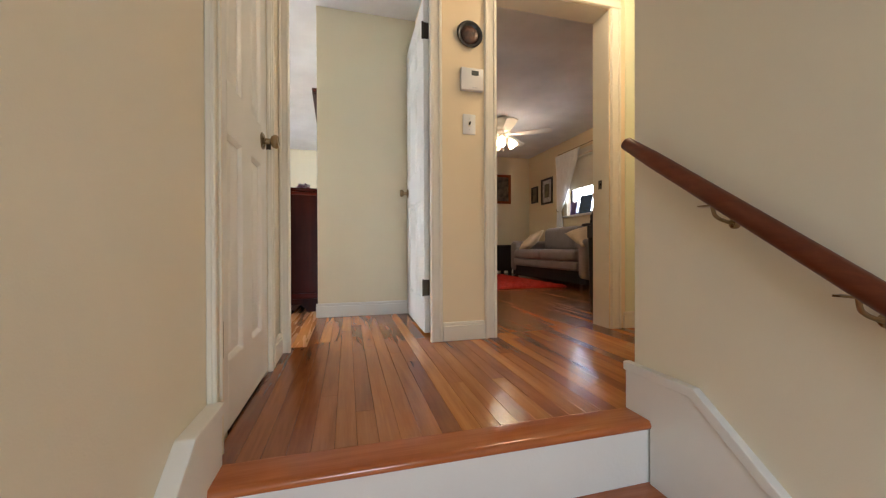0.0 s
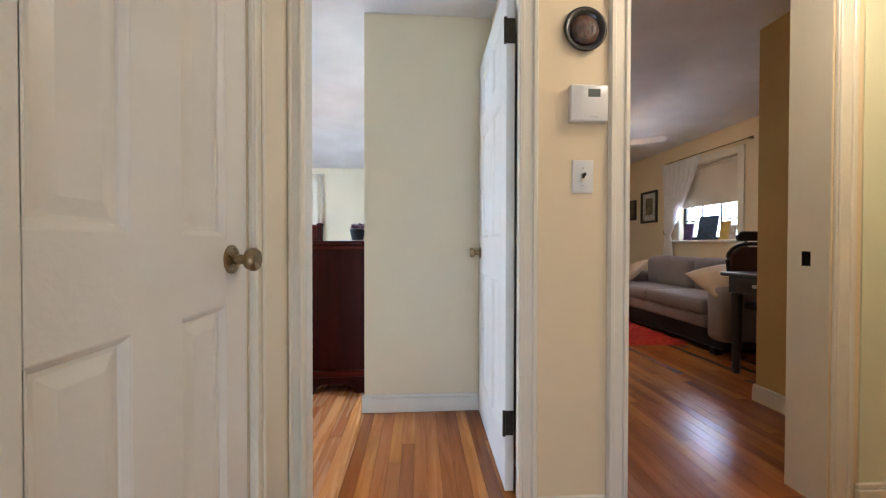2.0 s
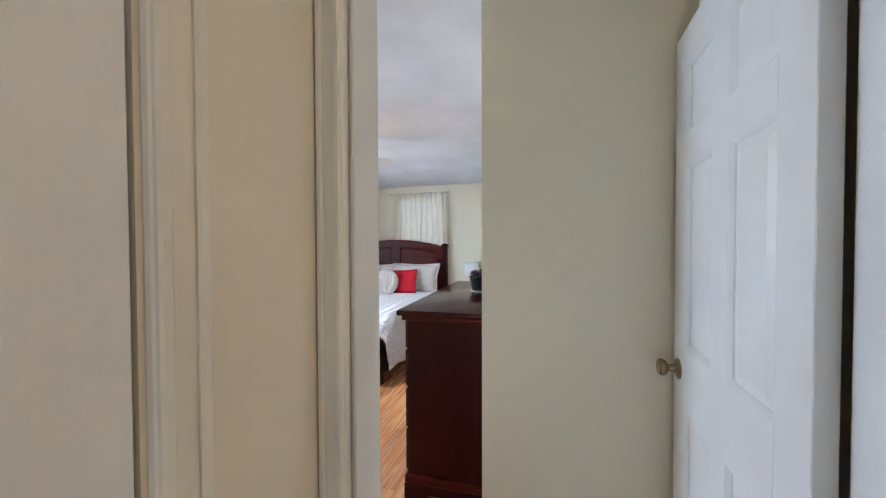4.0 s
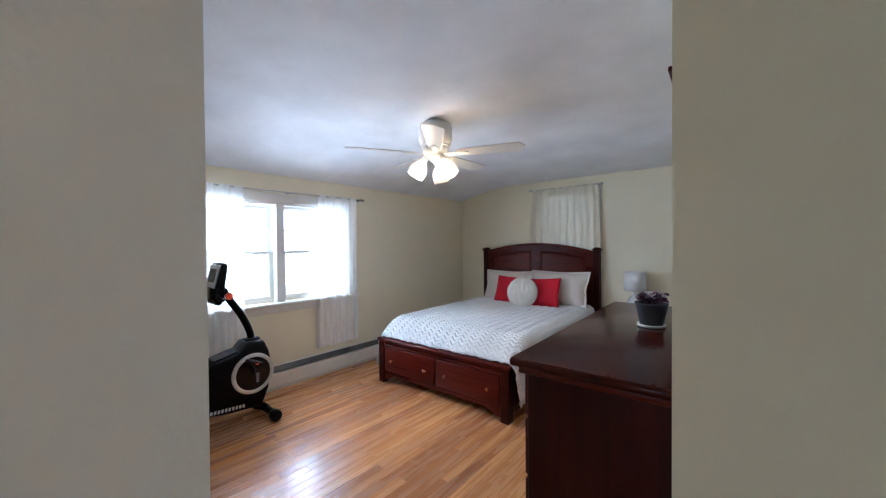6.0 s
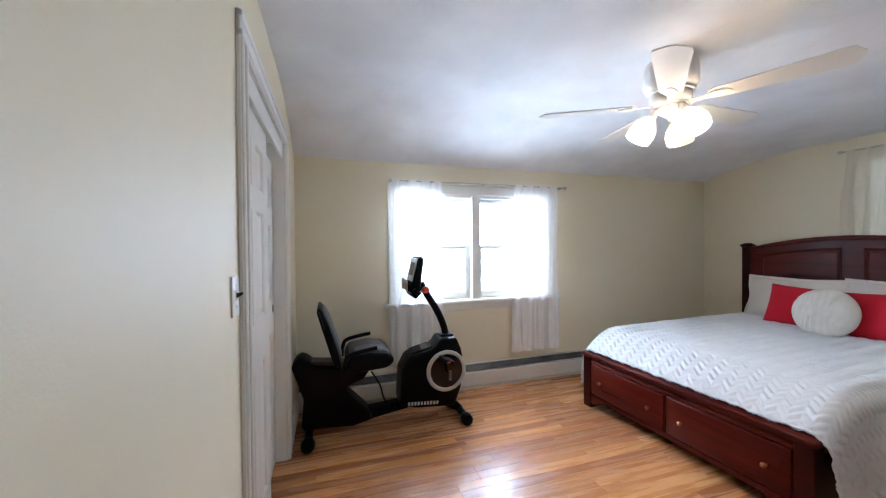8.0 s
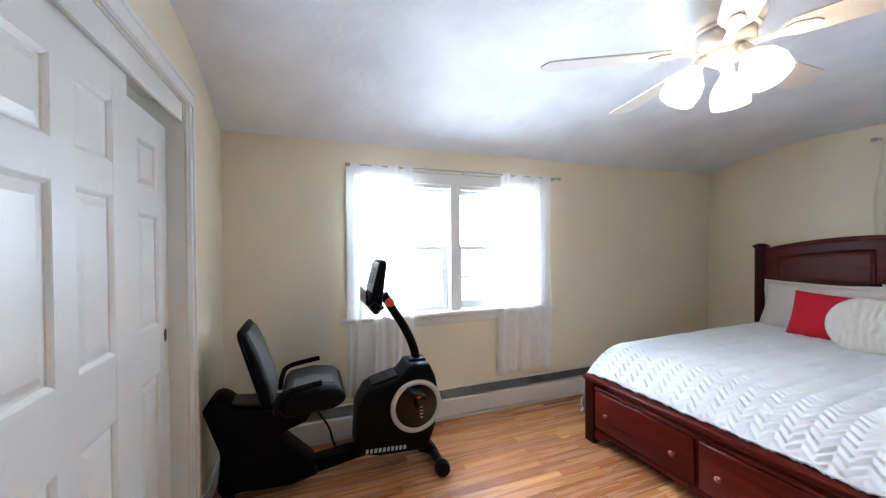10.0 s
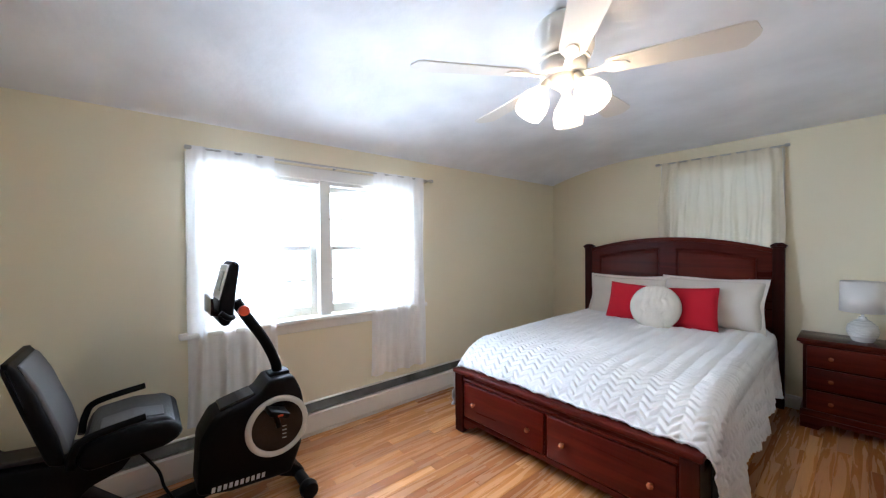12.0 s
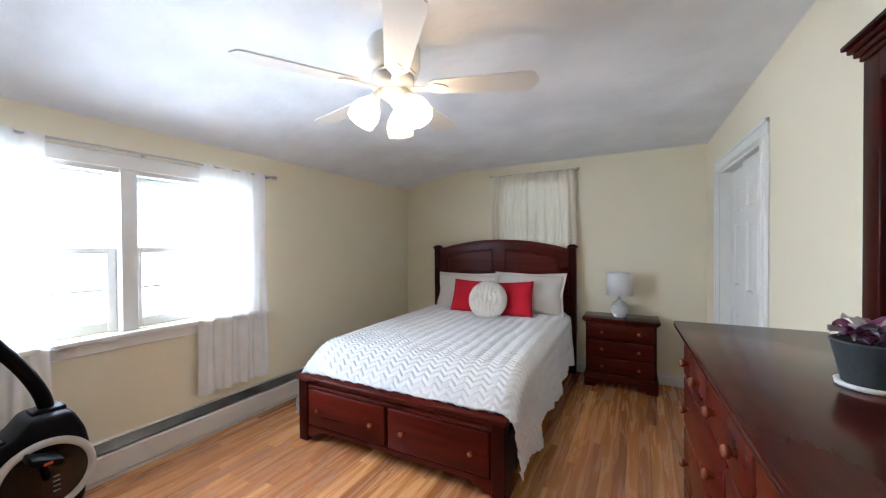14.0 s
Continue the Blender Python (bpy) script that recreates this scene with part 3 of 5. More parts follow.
# hall closet door, closed, in the west wall
door = thing("door_2", pose(-0.234, 1.026, 0.012, 0, 0, 90), "cream white painted six-panel door, closed", "door", kind="structure")
panel_leaf(door, 0.601, 2.015, 0.035, TRIM, st=0.098, mid=0.112, lock=(0.835, 0.985))
door_knob(door, Matrix.Translation((0.527, 0.0, 0.935)) @ pose(0, 0, 0, 90), BRASS)
for z in (0.265, 1.78):
    hinge(door, 0.0, 0.0, z)
structure("strike_plate", B(-0.236, -0.2175, 1.630, 1.6365, 0.935, 0.968), DARKBRASS, "dark brass strike plate on the casing edge", "strike plate")


def sliding(name, m, w, h, label, grip):
    d = thing(name, m, label, "closet door", group="sliding closet doors", kind="structure")
    panel_leaf(d, w, h, 0.033, TRIM)
    x = grip * w + (0.045 if grip == 0 else -0.045)
    part("finger_pull", lathe([(0.012, 0.0), (0.016, 0.002), (0.012, 0.003)], 16, Matrix.Translation((x, 0.0, 0.95)) @ Matrix.Diagonal((1, 1, 1.8, 1)) @ pose(0, 0, 0, 90)), DARKBRASS, d, "dark metal finger pull")


sliding("door_3", pose(-1.686, 2.046, 0.015, 0, 0, 180), 0.65, 1.875, "white six-panel sliding closet door in the front track", 0)
sliding("door_4", pose(-2.138, 2.008, 0.015, 0, 0, 180), 0.65, 1.84, "white six-panel sliding closet door in the back track", 1)
sliding("door_5", pose(skew(5.2) + 0.012, 5.70, 0.015, 0, 0, -88.04), 0.52, 1.85, "white six-panel sliding closet door in the front track", 1)
sliding("door_6", pose(skew(5.7) + 0.052, 6.158, 0.015, 0, 0, -88.04), 0.52, 1.85, "white six-panel sliding closet door in the back track", 1)

# ---- bedroom windows ----
win = thing("window_1", pose(-3.5, 3.66, 0.83), "white double-hung twin window, overexposed daylight outside", "window", kind="structure")
bm = bmesh.new()
for a, b in ((-0.83, -0.74), (0.74, 0.83)):
    box(bm, 0.0, 0.018, a, b, -0.0, 0.97, bev=0.004)
box(bm, 0.0, 0.018, -0.83, 0.83, 0.97, 1.055, bev=0.004)
box(bm, -0.10, 0.014, -0.04, 0.04, 0.0, 0.97, bev=0.004)
for a, b in ((-0.74, -0.715), (0.715, 0.74)):
    box(bm, -0.13, 0.0, a, b, 0, 0.97)
box(bm, -0.13, 0.0, -0.715, 0.715, 0.945, 0.97)
part("window_frame", bm, TRIM, win)
part("window_sill", B(-0.13, 0.06, -0.87, 0.90, -0.035, -0.004, bev=0.008, seg=3), TRIM, win, smooth=50)
part("apron", B(0.0, 0.015, -0.80, 0.80, -0.10, -0.036, bev=0.004), TRIM, win)
for c in (-0.3775, 0.3775):
    for k, (z0, z1, x) in enumerate(((0.0, 0.50, -0.055), (0.465, 0.945, -0.095))):
        bm = bmesh.new()
        hw = 0.337
        for a, b in ((-hw, -hw + 0.045), (hw - 0.045, hw)):
            box(bm, x - 0.03, x, c + a, c + b, z0, z1, bev=0.004)
        box(bm, x - 0.03, x, c - hw + 0.045, c + hw - 0.045, z0, z0 + (0.06 if k == 0 else 0.036), bev=0.004)
        box(bm, x - 0.03, x, c - hw + 0.045, c + hw - 0.045, z1 - 0.036, z1, bev=0.004)
        zm = (z0 + z1) / 2
        box(bm, x - 0.022, x - 0.006, c - hw + 0.045, c + hw - 0.045, zm - 0.007, zm + 0.007)
        sash = part("sash", bm, TRIM, win)
        for a, b in ((z0 + 0.03, zm - 0.007), (zm + 0.007, z1 - 0.03)):
            g = part("pane", B(x - 0.016, x - 0.012, c - hw + 0.04, c + hw - 0.04, a, b), GLASS, sash)
            g.visible_shadow = False
part("latch", B(-0.05, -0.02, -0.40, -0.34, 0.50, 0.515, bev=0.004), BRASS, win)

nw = thing("window_2", pose(-1.815, NY, 1.15), "white window behind the bed, covered by a curtain", "window", kind="structure")
bm = bmesh.new()
for a, b in ((-0.45, -0.37), (0.37, 0.45)):
    box(bm, a, b, -0.016, 0.0, -0.05, 0.95, bev=0.004)
box(bm, -0.37, 0.37, -0.016, 0.0, 0.87, 0.95, bev=0.004)
box(bm, -0.37, 0.37, 0.05, 0.08, 0.42, 0.46)
part("window_frame", bm, TRIM, nw)
part("window_sill", B(-0.45, 0.45, -0.04, 0.1, -0.03, -0.002, bev=0.006), TRIM, nw)
g = part("pane", B(-0.372, 0.372, 0.06, 0.064, 0.0, 0.87), GLASS, nw)
g.visible_shadow = False


def curtain(name, m, w, h, folds, depth, material, label, seed):
    """A gathered voile panel hung from its rod, local x along the rod, z down from 0."""
    rnd = random.Random(seed)
    bm = bmesh.new()
    nx, nz = 90, 26
    ph = [rnd.uniform(0, 6.28) for _ in range(4)]
    rows = []
    for j in range(nz + 1):
        v = j / nz
        row = []
        for i in range(nx + 1):
            u = i / nx
            a = depth * (0.45 + 0.75 * v)
            y = a * math.sin(u * folds * 6.283 + ph[0] + 0.5 * math.sin(3 * v + ph[1])) + 0.5 * a * math.sin(u * folds * 2.3 * 6.283 + ph[2] + v)
            x = (u - 0.5) * w * (1 + 0.05 * math.sin(v * 3 + ph[3])) + 0.006 * math.sin(v * 9 + u * 20)
            row.append(bm.verts.new((x, y, -h * v - 0.006 * math.sin(u * folds * 6.283 + ph[1]) * v + (0.012 if j == 0 else 0))))
        rows.append(row)
    for a, b in zip(rows, rows[1:]):
        for i in range(nx):
            bm.faces.new((a[i], a[i + 1], b[i + 1], b[i]))
    c = thing(name, m, label, "curtain")
    part("voile", bm, material, c, smooth=180)
    return c


curtain("curtain", pose(-3.44, 3.065, 1.90, 0, 0, 90), 0.48, 1.62, 3.6, 0.013, VOILE, "white patterned sheer curtain hanging beside the window", 3)
curtain("curtain", pose(-3.44, 4.275, 1.90, 0, 0, 90), 0.51, 1.60, 3.8, 0.013, VOILE, "white patterned sheer curtain hanging beside the window", 8)
curtain("curtain", pose(-1.815, NY - 0.055, 2.10, 0, 0, 0), 0.87, 0.90, 8, 0.016, VOILEN, "ivory sheer curtain gathered over the window behind the bed", 5)


def rod(m, half, label):
    r = thing("curtain_rod", m, label, "curtain rod")
    part("bar", tube([(-half, 0, 0), (half, 0, 0)], 0.007, 12), STEEL, r, smooth=40)
    for s in (-1, 1):
        part("finial", lathe([(0.008, 0), (0.013, 0.004), (0.013, 0.03), (0.009, 0.034)], 16, Matrix.Translation((s * half, 0, 0)) @ pose(0, 0, 0, 0, 90 * s, 0)), STEEL, r, smooth=40)
        part("bracket", B(s * (half - 0.03) - 0.006, s * (half - 0.03) + 0.006, -0.004, 0.052, -0.012, 0.006, bev=0.002), STEEL, r)
    return r


rd = rod(pose(-3.448, 3.73, 1.90, 0, 0, 90), 0.87, "slim brushed steel curtain rod over the window")
part("bracket", B(-0.005, 0.005, -0.004, 0.052, -0.012, 0.006, bev=0.002), STEEL, rd)
rod(pose(-1.815, NY - 0.052, 2.107), 0.45, "slim brushed steel curtain rod over the bed window")

sky_glow = glowing("bright_hazy_sky", (0.93, 0.97, 1.0), 2.6)
bm = B(-6.6, -6.55, -1.0, 9.0, -2.0, 7.0)
tagged(part("backdrop", bm, sky_glow), "bright hazy daylight outside the bedroom window", "sky", kind="structure")
bm = B(-4.5, 1.5, 9.5, 9.55, -1.0, 5.0)
tagged(part("backdrop", bm, glowing("green_haze", (0.55, 0.70, 0.45), 0.5)), "pale green trees outside the north window", "sky", kind="structure")

# ---- baseboard heater along the window wall ----
ht = thing("baseboard_heater", pose(-3.5, 2.09, 0.0), "white enamelled baseboard heater with a dark open slot", "heater")
part("back_plate", B(0.0, 0.006, 0.0, 4.5, 0.02, 0.215), HEATWHITE, ht)
part("front_panel", prism([(0.058, 0.025), (0.070, 0.03), (0.070, 0.150), (0.062, 0.157), (0.052, 0.157), (0.052, 0.03)], 0.0, 4.5, "Y"), HEATWHITE, ht)
part("fins", B(0.006, 0.05, 0.02, 4.48, 0.05, 0.118), HEATFIN, ht)
part("damper", prism([(0.010, 0.212), (0.016, 0.212), (0.050, 0.166), (0.045, 0.163)], 0.0, 4.5, "Y"), HEATFIN, ht, "dark speckled damper strip")
part("top_flange", B(0.0, 0.026, 0.0, 4.5, 0.2155, 0.2235, bev=0.003), HEATWHITE, ht)
part("foot_strip", B(0.0, 0.06, 0.0, 4.5, 0.0, 0.02), HEATWHITE, ht)

# ---- switches on the bedroom wall, thermostat and plate in the hall ----


def switch_plate(m, w, label, toggles, dimmers=(), lever=None):
    s = thing("light_switch", m, label, "light switch")
    bm = bmesh.new()
    box(bm, -w / 2, w / 2, -0.006, 0.0, -0.0575, 0.0575, bev=0.003, seg=2)
    part("plate", bm, WHITEPL, s, smooth=50)
    for x in toggles:
        part("slot", B(x - 0.006, x + 0.006, -0.0075, -0.006, -0.013, 0.013), IVORY, s)
        part("toggle", prism([(-0.0075, -0.006), (-0.024, 0.004), (-0.024, 0.011), (-0.0075, 0.008)], x - 0.004, x + 0.004, "X", bev=0.001), lever or IVORY, s)
        for z in (-0.03, 0.03):
            part("screw", lathe([(0.003, 0), (0.0025, 0.0015)], 10, Matrix.Translation((x, -0.006, z)) @ pose(0, 0, 0, 90)), STEEL, s)
    for x in dimmers:
        part("dimmer_knob", lathe([(0.019, 0), (0.019, 0.010), (0.017, 0.020), (0.0155, 0.024), (0.010, 0.024)], 28, Matrix.Translation((x, -0.006, 0)) @ pose(0, 0, 0, 90)), IVORY, s, "ivory rotary dimmer knob", smooth=40)
    return s


switch_plate(pose(-0.533, 2.0755, 1.209, 0, 0, 180), 0.122, "white double plate with a toggle and a rotary dimmer", [-0.023], [0.023])
switch_plate(pose(-1.53, 2.0755, 1.20, 0, 0, 180), 0.07, "white single plate with a dark toggle beside the closet", [0.0], lever=EBONY)
switch_plate(pose(0.760, 1.9195, 1.218), 0.076, "white single light switch on the peach hall wall", [0.0], lever=DARKBRASS)

ts = thing("thermostat", pose(0.772, 1.92, 1.465), "white wall thermostat with a small grey display", "thermostat")
part("body", B(-0.066, 0.066, -0.03, -0.0005, -0.062, 0.062, bev=0.005, seg=2), WHITEPL, ts, smooth=50)
part("display", B(-0.006, 0.036, -0.0315, -0.03, 0.02, 0.046), LCD, ts, "grey-green display")
part("badge", B(0.0, 0.03, -0.0306, -0.03, -0.05, -0.046), SILVER, ts)
pl = thing("wall_plate", pose(0.762, 1.92, 1.722, 90), "round dark bronze souvenir plate hung on the wall", "wall plate")
part("rim", lathe([(0.045, 0.001), (0.073, 0.012), (0.076, 0.016), (0.072, 0.018), (0.055, 0.009), (0.052, 0.006)], 40), EBONY, pl, "black rolled rim", smooth=40)
part("relief", lathe([(0.0505, 0.006), (0.050, 0.010), (0.03, 0.0125), (0.005, 0.013)], 40), PLATEIMG, pl, "worn bronze relief scene", smooth=40)

# ---- handrail ----
hr = thing("handrail", pose(0, 0, 0), "round dark red wooden handrail on brass brackets", "handrail")
SL = 0.735
rail_pts = [(0.925, 0.917 - 0.1 * i, 0.840 - SL * 0.1 * i) for i in range(0, 22)]
bm = tube(rail_pts, [0.019] + [0.0225] * 21, 18)
part("rail", bm, RAILWOOD, hr, smooth=50)
for y in (0.65, 0.40, -0.5):
    z = 0.840 - SL * (0.917 - y)
    b = bmesh.new()
    tube(smooth_path([(0.984, y - 0.01, z - 0.066), (0.965, y - 0.008, z - 0.064), (0.936, y, z - 0.050), (0.925, y, z - 0.026)], 5), 0.0045, 8, b)
    lathe([(0.014, 0), (0.014, 0.003), (0.008, 0.006)], 16, Matrix.Translation((0.984, y - 0.01, z - 0.066)) @ pose(0, 0, 0, 0, -90, 0), b)
    box(b, 0.913, 0.937, y - 0.028, y + 0.028, z - 0.026, z - 0.0225, m=None)
    part("bracket", b, BRASS, hr, "aged brass bracket", smooth=40)

# ---- bed ----
BED = pose(-2.118, 4.37, 0, 0, 0, 1.6)
bed = thing("bed", BED, "dark cherry storage bed with arched headboard and two foot drawers", "bed")
FW = 0.735  # half the footboard


def knob_bm(m, r=0.016):
    return lathe([(r * 0.55, 0), (r * 0.5, 0.008), (r * 0.9, 0.014), (r, 0.020), (r * 0.8, 0.027), (r * 0.3, 0.030)], 16, m)


for s in (-1, 1):
    part("foot_post", B(s * FW - (0.075 if s > 0 else 0), s * FW + (0 if s > 0 else 0.075), 0.0, 0.075, 0.0, 0.415, bev=0.004), CHERRYSHADE, bed)
part("foot_rail", B(-FW - 0.012, FW + 0.012, -0.012, 0.10, 0.415, 0.445, bev=0.008, seg=2), CHERRYX, bed, smooth=50)
part("foot_panel", B(-FW + 0.075, FW - 0.075, 0.022, 0.06, 0.10, 0.415), CHERRYX, bed)
part("foot_moulding", B(-FW + 0.075, FW - 0.075, 0.008, 0.022, 0.365, 0.385, bev=0.005), CHERRYX, bed)
apron = [(-FW + 0.075, 0.115), (-FW + 0.075, 0.035), (-FW + 0.12, 0.035), (-FW + 0.135, 0.055), (-FW + 0.175, 0.065), (-FW + 0.20, 0.085), (FW - 0.20, 0.085), (FW - 0.175, 0.065), (FW - 0.135, 0.055), (FW - 0.12, 0.035), (FW - 0.075, 0.035), (FW - 0.075, 0.115)]
part("apron", prism(apron, 0.012, 0.05, "Y"), CHERRYX, bed, "scalloped apron")
for a, b in ((-FW + 0.085, -0.012), (0.012, FW - 0.085)):
    d = part("drawer", B(a, b, 0.004, 0.022, 0.122, 0.36, bev=0.007, seg=2), CHERRYX, bed, smooth=50)
    for x in (a + 0.10, b - 0.10):
        part("knob", knob_bm(Matrix.Translation((x, 0.004, 0.235)) @ pose(0, 0, 0, 90)), KNOBWOOD, d, "turned wooden knob", smooth=50)
for s in (-1, 1):
    part("side_rail", B(s * 0.715 - 0.015, s * 0.715 + 0.015, 0.075, 2.13, 0.10, 0.34, bev=0.003), CHERRYSHADE, bed)
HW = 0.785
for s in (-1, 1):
    post = part("head_post", B(s * HW - 0.036, s * HW + 0.036, 2.13, 2.20, 0.0, 1.285, bev=0.004), CHERRYSHADE, bed)
    cap = bmesh.new()
    box(cap, s * HW - 0.042, s * HW + 0.042, 2.123, 2.207, 1.285, 1.297, bev=0.003)
    box(cap, s * HW - 0.050, s * HW + 0.050, 2.115, 2.215, 1.297, 1.313, bev=0.006, seg=2)
    vs = box(cap, s * HW - 0.042, s * HW + 0.042, 2.123, 2.207, 1.313, 1.330)
    for v in vs[4:]:
        v.co.x += (s * HW - v.co.x) * 0.5
        v.co.y += (2.165 - v.co.y) * 0.5
    part("cap", cap, CHERRYSHADE, post, smooth=50)


def arch(x, low=1.265, rise=0.115):
    return low + rise * (1 - (x / HW) ** 2)


n = 28
xs = [-HW + 0.036 + (2 * HW - 0.072) * i / n for i in range(n + 1)]
part("headboard", prism([(xs[0], 0.35)] + [(x, arch(x)) for x in xs] + [(xs[-1], 0.35)], 2.150, 2.185, "Y"), CHERRYX, bed)
crest = prism([(x, arch(x) - 0.028) for x in xs] + [(x, arch(x) + 0.010) for x in reversed(xs)], 2.138, 2.197, "Y", bev=0.005)
part("crest_rail", crest, CHERRYX, bed, "arched moulded crest rail", smooth=50)
for s in (-1, 1):
    xa, xb = (0.07, HW - 0.13)
    xi = [xa + (xb - xa) * i / 14 for i in range(15)]
    outline = [(s * xa, 0.66)] + [(s * x, arch(x) - 0.095) for x in xi] + [(s * xb, 0.66)]
    f = bmesh.new()
    for q in range(3):
        pts = []
        for (x, z) in outline:
            cx, cz = s * (xa + xb) / 2, 0.9
            k = 1 - 0.045 * q
            pts.append((cx + (x - cx) * k, (-0.012, 0.004, -0.006)[q] + 2.150 - 0.002, cz + (z - cz) * (1 - 0.055 * q)))
        pts = [f.verts.new(p) for p in pts]
        if q:
            for i in range(len(pts)):
                f.faces.new((prev[i], prev[(i + 1) % len(pts)], pts[(i + 1) % len(pts)], pts[i]))
        prev = pts
    f.faces.new(prev)
    bmesh.ops.recalc_face_normals(f, faces=f.faces)
    part("panel", f, CHERRYX, bed, "raised headboard panel")

mat = thing("mattress", BED, "thick mattress hidden under the quilt on the bed frame", "mattress")
part("body", B(-0.70, 0.70, 0.17, 2.12, 0.345, 0.585, bev=0.05, seg=3), SHAM, mat, smooth=60)


def tri(t):
    t = t % 1.0
    return 4 * abs(t - 0.5) - 1


def quilt_bm():
    """Quilt laid over the mattress, down both sides and onto the foot rail, stitched in zigzag bars."""
    bm = bmesh.new()
    half, rad = 0.690, 0.080
    nu, nv = 380, 330
    rnd = random.Random(4)
    rows = []
    for j in range(nv + 1):
        v = j / nv
        # along the bed, from the head to the foot hem
        ln = 2.06 * v
        if ln < 1.72:
            y, ztop, ny, nz = 2.08 - ln, 0.618, 0.0, 1.0
        else:
            q = (ln - 1.72) / 0.34
            y = 2.08 - 1.72 - 0.30 * q ** 0.95 - 0.015 * q
            ztop = 0.618 - 0.168 * (1 - math.cos(q * math.pi * 0.5)) ** 1.15
            ny, nz = -0.5 * q, 1.0
        row = []
        drop = 0.34 + 0.03 * math.sin(7 * y) + (0.11 * max(0, (0.55 - y) / 0.55))
        drop = min(drop, ztop - rad - 0.15)
        total = half + rad * 1.5708 + drop
        for i in range(nu + 1):
            s = (i / nu * 2 - 1) * total
            a = abs(s)
            sg = 1 if s >= 0 else -1
            if a < half:
                x, z, nx, kz = a, 0.0, 0.0, 1.0
            elif a < half + rad * 1.5708:
                th = (a - half) / rad
                x, z, nx, kz = half + rad * math.sin(th), -rad * (1 - math.cos(th)), math.sin(th), math.cos(th)
            else:
                d = a - half - rad * 1.5708
                fold = math.sin(y * 17 + 1.3 * sg) + 0.5 * math.sin(y * 31 + 2)
                x, z, nx, kz = half + rad + 0.10 * d + 0.05 * d * fold, -rad - d, 1.0, 0.1
            # bars of stitching: rows of puffed, slanting lozenges
            p, w = s / 0.046 + 0.10 * noise.noise((s * 3, ln * 3, 1.0)), ln / 0.038 + 0.25 * noise.noise((s * 4, ln * 4, 4.0))
            lane = math.floor(p)
            slant_ = (1 if lane % 2 else -1)
            g = abs(math.sin(math.pi * (w + slant_ * (p - lane) * 0.9)))
            e = min(1.0, 5.0 * min(p - lane, 1 - (p - lane)))
            hgt = 0.0165 * (g ** 0.6) * (0.84 + 0.16 * e) * (1 + 0.35 * noise.noise((s * 14, ln * 14, 3.0)))
            soft = 0.004 * noise.noise((s * 5, ln * 5, 2.0)) + 0.006 * noise.noise((s * 2.1, ln * 2.1, 7.0))
            hgt += soft
            zz = ztop + z * (1.0 if ztop > 0.5 else 1.0)
            hem = 0.006 * math.sin(s * 21) if j > nv - 3 else 0.0
            row.append(bm.verts.new((sg * (x + nx * hgt), y + ny * hgt + hem, zz + (kz * nz) * hgt)))
        rows.append(row)
    for a, b in zip(rows, rows[1:]):
        for i in range(nu):
            bm.faces.new((a[i], b[i], b[i + 1], a[i + 1]))
    bmesh.ops.recalc_face_normals(bm, faces=bm.faces)
    edge = [e for e in bm.edges if e.is_boundary]
    r = bmesh.ops.extrude_edge_only(bm, edges=edge)
    for g in r["geom"]:
        if isinstance(g, bmesh.types.BMVert):
            g.co.z -= 0.010
    return bm, [v.co.copy() for v in rows[-1][::3]]


q = thing("quilt", BED, "white quilted bedspread stitched in zigzag rows on the bed", "quilt")
cover, hem_line = quilt_bm()
part("binding", tube(hem_line, 0.006, 8), QUILT, q, "white corded hem along the foot", smooth=60)
part("cover", cover, QUILT, q, smooth=180)
# Thin black sheet just outside one side rail, below the quilt.
part("dark_side_sheet", prism([(0.20, 0.09), (2.10, 0.09), (2.10, 0.38), (0.20, 0.38)], 0.732, 0.738, "X"), MATTBLACK, bed, "thin black sheet along the bed side under the quilt")


def pillow_bm(w, h, t, flange=0.0, n=24, power=2.4, round_=False, seed=1):
    bm = bmesh.new()
    off = seed * 3.7
    sheets = []
    for side in (1, -1):
        sheet = []
        for j in range(n + 1):
            row = []
            for i in range(n + 1):
                u, v = i / n * 2 - 1, j / n * 2 - 1
                if round_:
                    m_ = max(abs(u), abs(v))
                    l_ = math.hypot(u, v) or 1
                    x, z = u * m_ / l_ * w / 2, v * m_ / l_ * h / 2
                    k = max(0.0, 1 - m_ ** 2) ** 0.5
                else:
                    ku, kv = max(0, 1 - abs(u) ** power), max(0, 1 - abs(v) ** power)
                    k = (ku * kv) ** 0.55
                    pinch = 1 - 0.055 * (1 - abs(v)) * 0 - 0.05 * (1 - v * v) * abs(u) ** 3
                    x, z = u * w / 2 * pinch, v * h / 2 * (1 - 0.05 * (1 - u * u) * abs(v) ** 3)
                wr = 0.10 * noise.noise((u * 1.6 + off, v * 1.6, off)) + 0.05 * noise.noise((u * 5 + off, v * 4, off))
                y = side * (t / 2) * k * (1 + wr)
                if round_:
                    y += side * 0.006 * math.sin(u * 26) * k
                row.append(bm.verts.new((x, y, z)))
            sheet.append(row)
        for a, b in zip(sheet, sheet[1:]):
            for i in range(n):
                bm.faces.new((a[i], a[i + 1], b[i + 1], b[i]) if side > 0 else (a[i], b[i], b[i + 1], a[i + 1]))
        sheets.append(sheet)
    bmesh.ops.remove_doubles(bm, verts=bm.verts, dist=0.0004)
    bmesh.ops.recalc_face_normals(bm, faces=bm.faces)
    return bm


